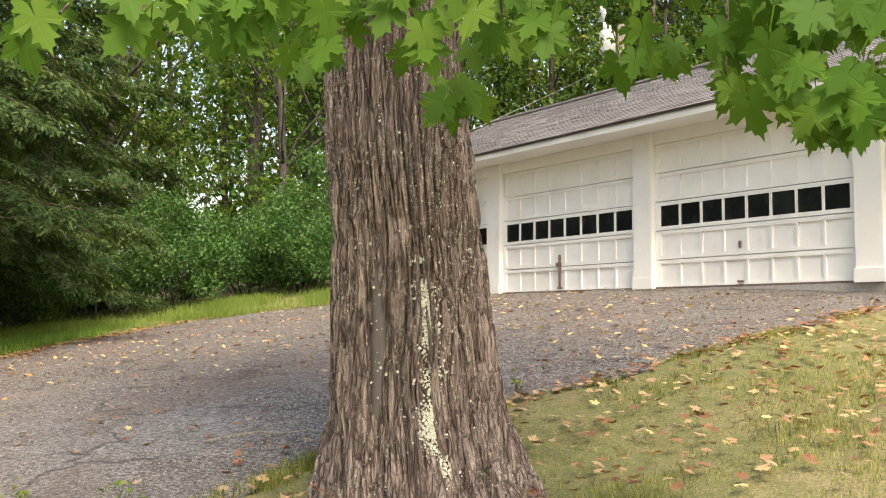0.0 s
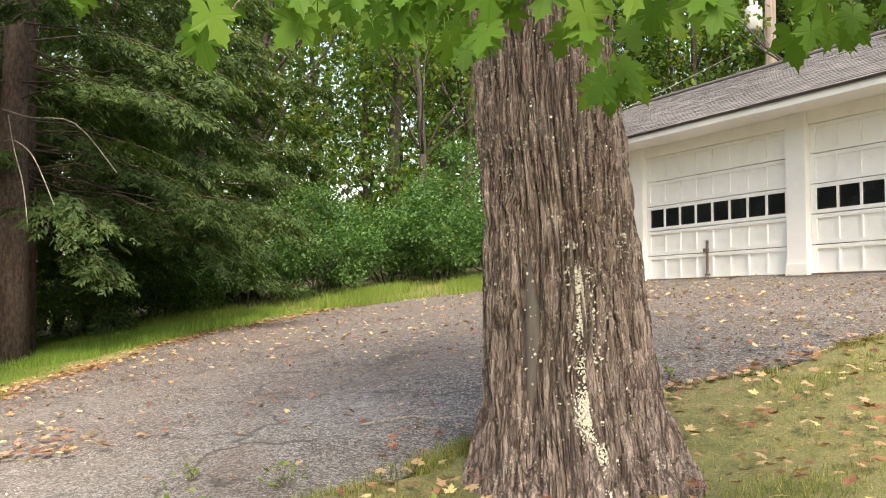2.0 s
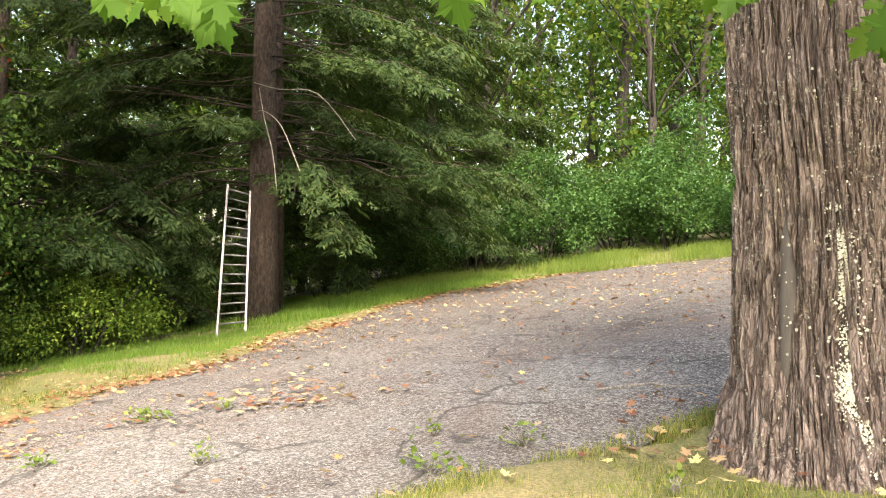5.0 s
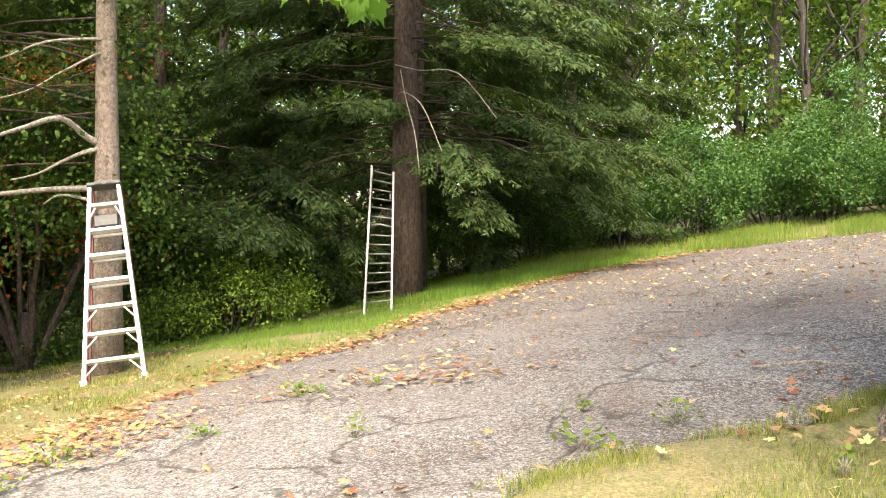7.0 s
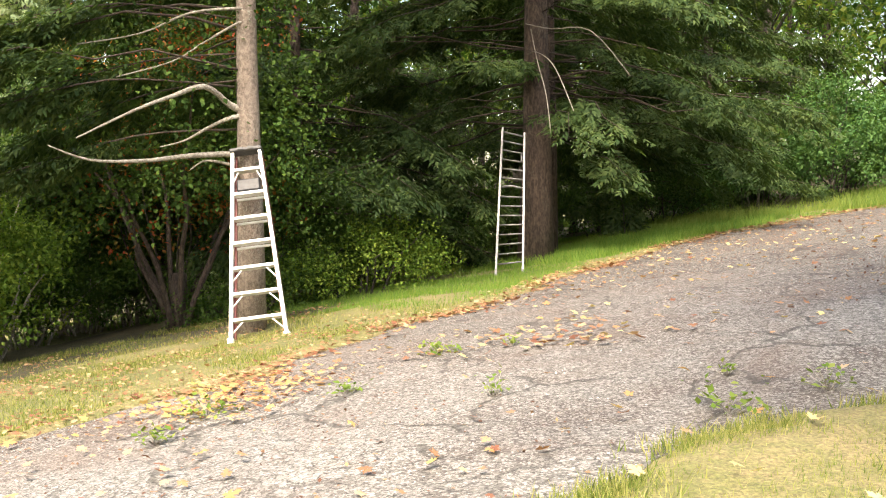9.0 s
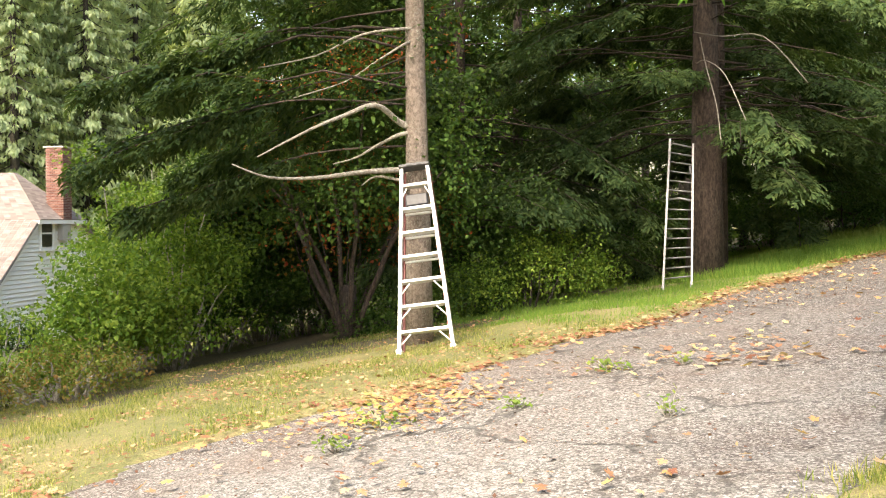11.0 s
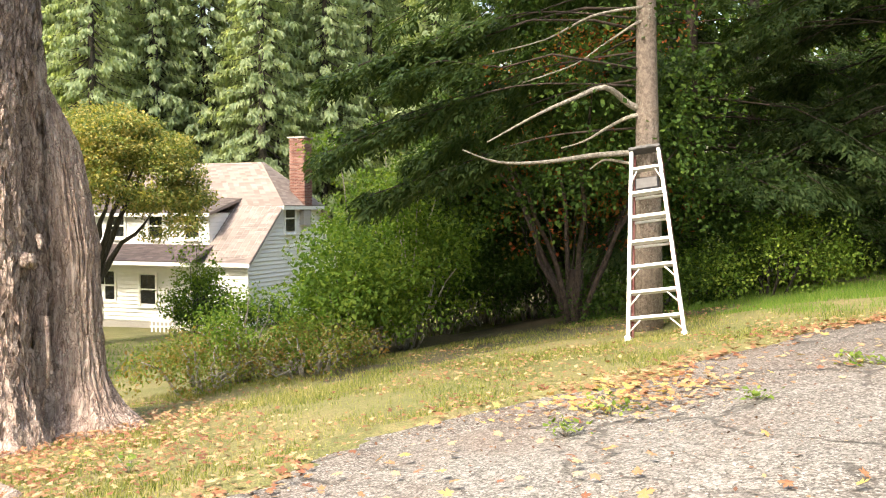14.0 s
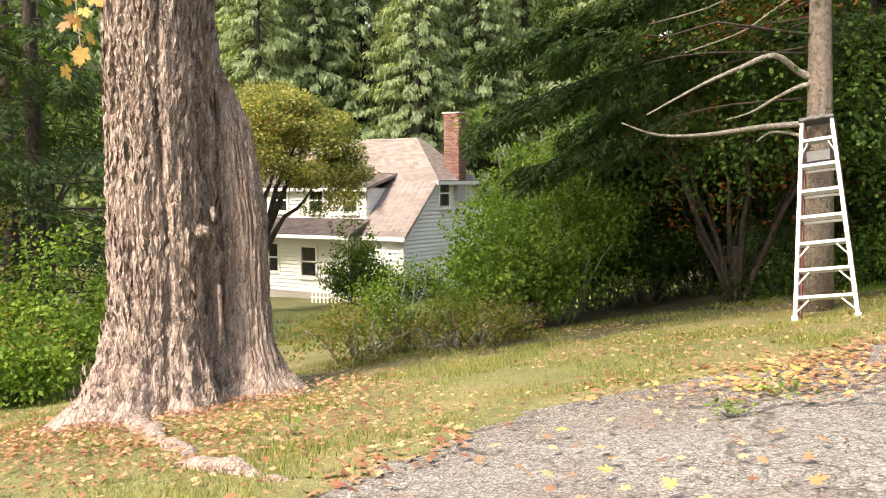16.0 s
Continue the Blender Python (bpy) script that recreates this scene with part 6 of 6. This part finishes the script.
# ---- fallen leaves ----
def lie(X, Y, seed, lift=0.012, size=(0.05, 0.11)):
    rng = random.Random(seed)
    out = []
    Z = ground_z(X, Y)
    for x, y, z in zip(X, Y, Z):
        a = rng.uniform(0, 6.283)
        o = Vector((math.cos(a), math.sin(a), rng.uniform(-0.25, 0.45)))
        up = Vector((rng.uniform(-0.4, 0.4), rng.uniform(-0.4, 0.4), 1 if rng.random() < 0.6 else -1))
        out.append(((x, y, z + lift + rng.uniform(0.005, 0.03)), o, up, rng.uniform(*size)))
    return out


def leaf_litter(name, X, Y, mat, label, seed, size=(0.05, 0.11), lift=0.014, curl=0.5):
    ob = maple_leaves(name, lie(np.asarray(X), np.asarray(Y), seed, lift, size), mat, None, "", curl, False, seed)
    return tagged(ob, label, "fallen leaves", kind="stuff")


# ribbon along the downhill edge of the drive
rs = np.random.RandomState(50)
yy = rs.uniform(-3, 18.6, 4200)
xx = drive_left(yy) + rs.normal(-0.03, 0.2, len(yy))
k = vnoise(xx * 0, yy * 0.8, yy * 0, 5) + 0.25 * (yy > 4) > rs.uniform(0.1, 0.8, len(yy))
leaf_litter("edge_leaves", xx[k], yy[k], M["litter"], "drift of brown maple leaves along the drive edge", 51, (0.035, 0.075))
# bank and old maple roots
X, Y = scatter(52, 9500, -11, -5.2, -4, 9.0, lambda x, y: x < drive_left(y) + 0.1, 1.1)
leaf_litter("bank_leaves", X, Y, M["litter"], "scattered dry maple leaves in the grass", 53, (0.022, 0.048), 0.035)
X, Y = scatter(54, 8500, -10.2, -6.2, -3.5, 2.2, lambda x, y: rs.uniform(0, 1, len(x)) < np.exp(-((x + 8.6) ** 2 + (y + 0.4) ** 2) / 5.0), None)
leaf_litter("root_leaves", X, Y, M["litter"], "thick reddish leaf litter round the old maple roots", 55, (0.026, 0.052), 0.035)
# drive
X, Y = scatter(56, 3300, -6.2, 7.0, 0.2, 18.8, on_drive, 0.9)
leaf_litter("drive_leaves", X, Y, M["litter"], "scattered leaves on the asphalt", 57, (0.035, 0.07), 0.03)
X, Y = scatter(58, 420, -6.0, 5.0, 1.5, 18.0, on_drive, 0.9)
leaf_litter("drive_leaves", X, Y, M["litter_gold"], "fresh yellow maple leaves on the asphalt", 59, (0.05, 0.085), 0.03)
X, Y = scatter(71, 2200, -6.0, 8.0, 1.5, 18.6, lambda x, y: on_drive(x, y) & (np.hypot(x, y) > 6.6), 0.7)
leaf_litter("drive_leaves", X, Y, M["litter_tan"], "pale tan curled leaves on the asphalt", 72, (0.04, 0.075), 0.03)
# ragged edge of the lawn
rs = np.random.RandomState(73)
yy = rs.uniform(5.7, 11.0, 520)
xx = drive_right(yy) + rs.normal(-0.02, 0.16, len(yy))
leaf_litter("edge_leaves", xx, yy, M["litter"], "brown leaves caught along the lawn edge", 74, (0.04, 0.075), 0.04)
# heap in the worn corner
rs = np.random.RandomState(60)
X, Y = rs.normal(-5.3, 0.3, 330), rs.normal(4.15, 0.4, 330)
leaf_litter("leaf_heap", X, Y, M["litter"], "brown leaves heaped at the drive corner", 79, (0.03, 0.06), 0.03)
X, Y = rs.normal(-5.4, 0.36, 150), rs.normal(4.0, 0.42, 150)
leaf_litter("leaf_heap", X, Y, M["litter_gold"], "heap of yellow leaves at the drive corner", 61, (0.035, 0.07), 0.04)
X, Y = rs.normal(-3.9, 0.4, 60), rs.normal(5.9, 0.3, 60)
leaf_litter("leaf_heap", X, Y, M["litter"], "small heap of leaves caught by weeds", 62, (0.05, 0.09), 0.04)
# lawn under the front maple
X, Y = scatter(63, 4000, -2.0, 7.5, 2.5, 10.2, lambda x, y: (x > drive_right(y)) & (y > 4.4), None)
leaf_litter("lawn_leaves", X, Y, M["litter"], "curled brown leaves on the lawn", 64, (0.045, 0.08), 0.05)
X, Y = scatter(77, 800, -2.0, 7.5, 2.5, 10.2, lambda x, y: x > drive_right(y), 0.8)
leaf_litter("lawn_leaves", X, Y, M["litter_tan"], "pale tan leaves on the lawn", 78, (0.045, 0.085), 0.05)
# crumbs of broken leaf
rs = np.random.RandomState(65)
n = 110000
X, Y = rs.uniform(-6.6, 7.5, n), rs.uniform(0.0, 18.9, n)
w = vnoise(X * 0.55, Y * 0.55, X * 0, 21) * 0.75 + 0.35 * np.exp(-((X - drive_left(Y)) / 1.3) ** 2) + 0.3 * np.exp(-((Y - 16.5) / 2.2) ** 2) - 0.25 * (Y < 5.0) + 0.18 * (Y > 7.0)
k = on_drive(X, Y) & (rs.uniform(0.18, 1.0, n) < w)
X, Y = X[k], Y[k]
P = np.stack([X, Y, ground_z(X, Y) + 0.024 + rs.uniform(-0.012, 0.012, len(X))], -1)
tagged(kites("leaf_crumbs", P, unit(rs, len(X)) * [1, 1, 0.25], unit(rs, len(X)) * 0.35 + [0, 0, 1], rs.uniform(0.01, 0.03, len(X)), 0.38, M["litter_rust"]), "rust-brown crumbs of broken leaves on the asphalt", "fallen leaves", kind="stuff")
# loose pale grit
n = 15000
X, Y = rs.uniform(-6.4, 7.0, n), rs.uniform(0.2, 18.5, n)
k = on_drive(X, Y)
X, Y = X[k], Y[k]
P = np.stack([X, Y, ground_z(X, Y) + 0.022 + rs.uniform(-0.01, 0.012, len(X))], -1)
a = Mat("pale_grit", 0.9)
a.color(a.ramp(a.island(), [(0.1, (0.2, 0.19, 0.18)), (0.9, (0.5, 0.48, 0.45))]))
M["grit"] = a.m
tagged(kites("grit", P, unit(rs, len(X)) * [1, 1, 0.3], unit(rs, len(X)) * 0.3 + [0, 0, 1], rs.uniform(0.006, 0.02, len(X)), 0.45, M["grit"]), "pale loose grit on the asphalt", "grit", kind="stuff")


# ---- weeds, stick ----
def weed(x, y, r, h, n, seed, mat="grass_gold"):
    rs = np.random.RandomState(seed)
    g = thing("weed", "small green weed growing in a crack of the drive", "weed", pose(x, y, gz(x, y) + 0.01), "weeds in the drive")
    q = rs.normal(0, r * 0.36, (n, 3)) * [1, 1, 0]
    q[:, 2] = np.abs(rs.normal(0, h * 0.5, n)) + 0.015
    kites("leaves", q, unit(rs, n) * [1, 1, 0.4] + [0, 0, 0.4], unit(rs, n) * 0.4 + [0, 0, 1], rs.uniform(0.025, 0.06, n), 0.34, M[mat], g)
    tagged(tubes("stem_work", [([(0, 0, -0.02), (a * 0.5, b * 0.5, c * 0.5), (a, b, c)], [0.004, 0.003, 0.002], 4) for a, b, c in q[:12]], M["branch"], g), kind="stuff")


for i, (x, y, r, h, n) in enumerate([(-4.62, 5.48, 0.25, 0.10, 70), (-4.15, 5.75, 0.1, 0.08, 20), (-5.1, 3.7, 0.3, 0.08, 70), (-4.85, 3.15, 0.2, 0.07, 45), (-4.45, 4.3, 0.2, 0.07, 40), (-3.3, 4.3, 0.12, 0.14, 26), (-1.9, 4.2, 0.3, 0.13, 60), (-1.6, 4.75, 0.2, 0.1, 40),
                                       (0.55, 6.95, 0.07, 0.12, 16), (-2.2, 4.95, 0.1, 0.06, 16), (-6.9, 1.0, 0.15, 0.1, 30), (-7.6, -0.4, 0.15, 0.1, 30), (-0.75, 4.15, 0.09, 0.1, 12)]):
    weed(x, y, r, h, n, 70 + i)


def stick():
    g = thing("fallen_stick", "thin dead stick lying on the asphalt", "stick", pose(-1.35, 5.95, gz(-1.35, 5.95) + 0.04))
    e = gz(-0.75, 6.1) - gz(-1.35, 5.95)
    tubes("twig", [(bend((-0.15, 0, 0.0), (0.6, 0.15, e), -0.03, 0.015, 8, random.Random(4)), [0.009, 0.01, 0.009, 0.009, 0.008, 0.007, 0.005, 0.003], 6)], M["branch"], g)


stick()
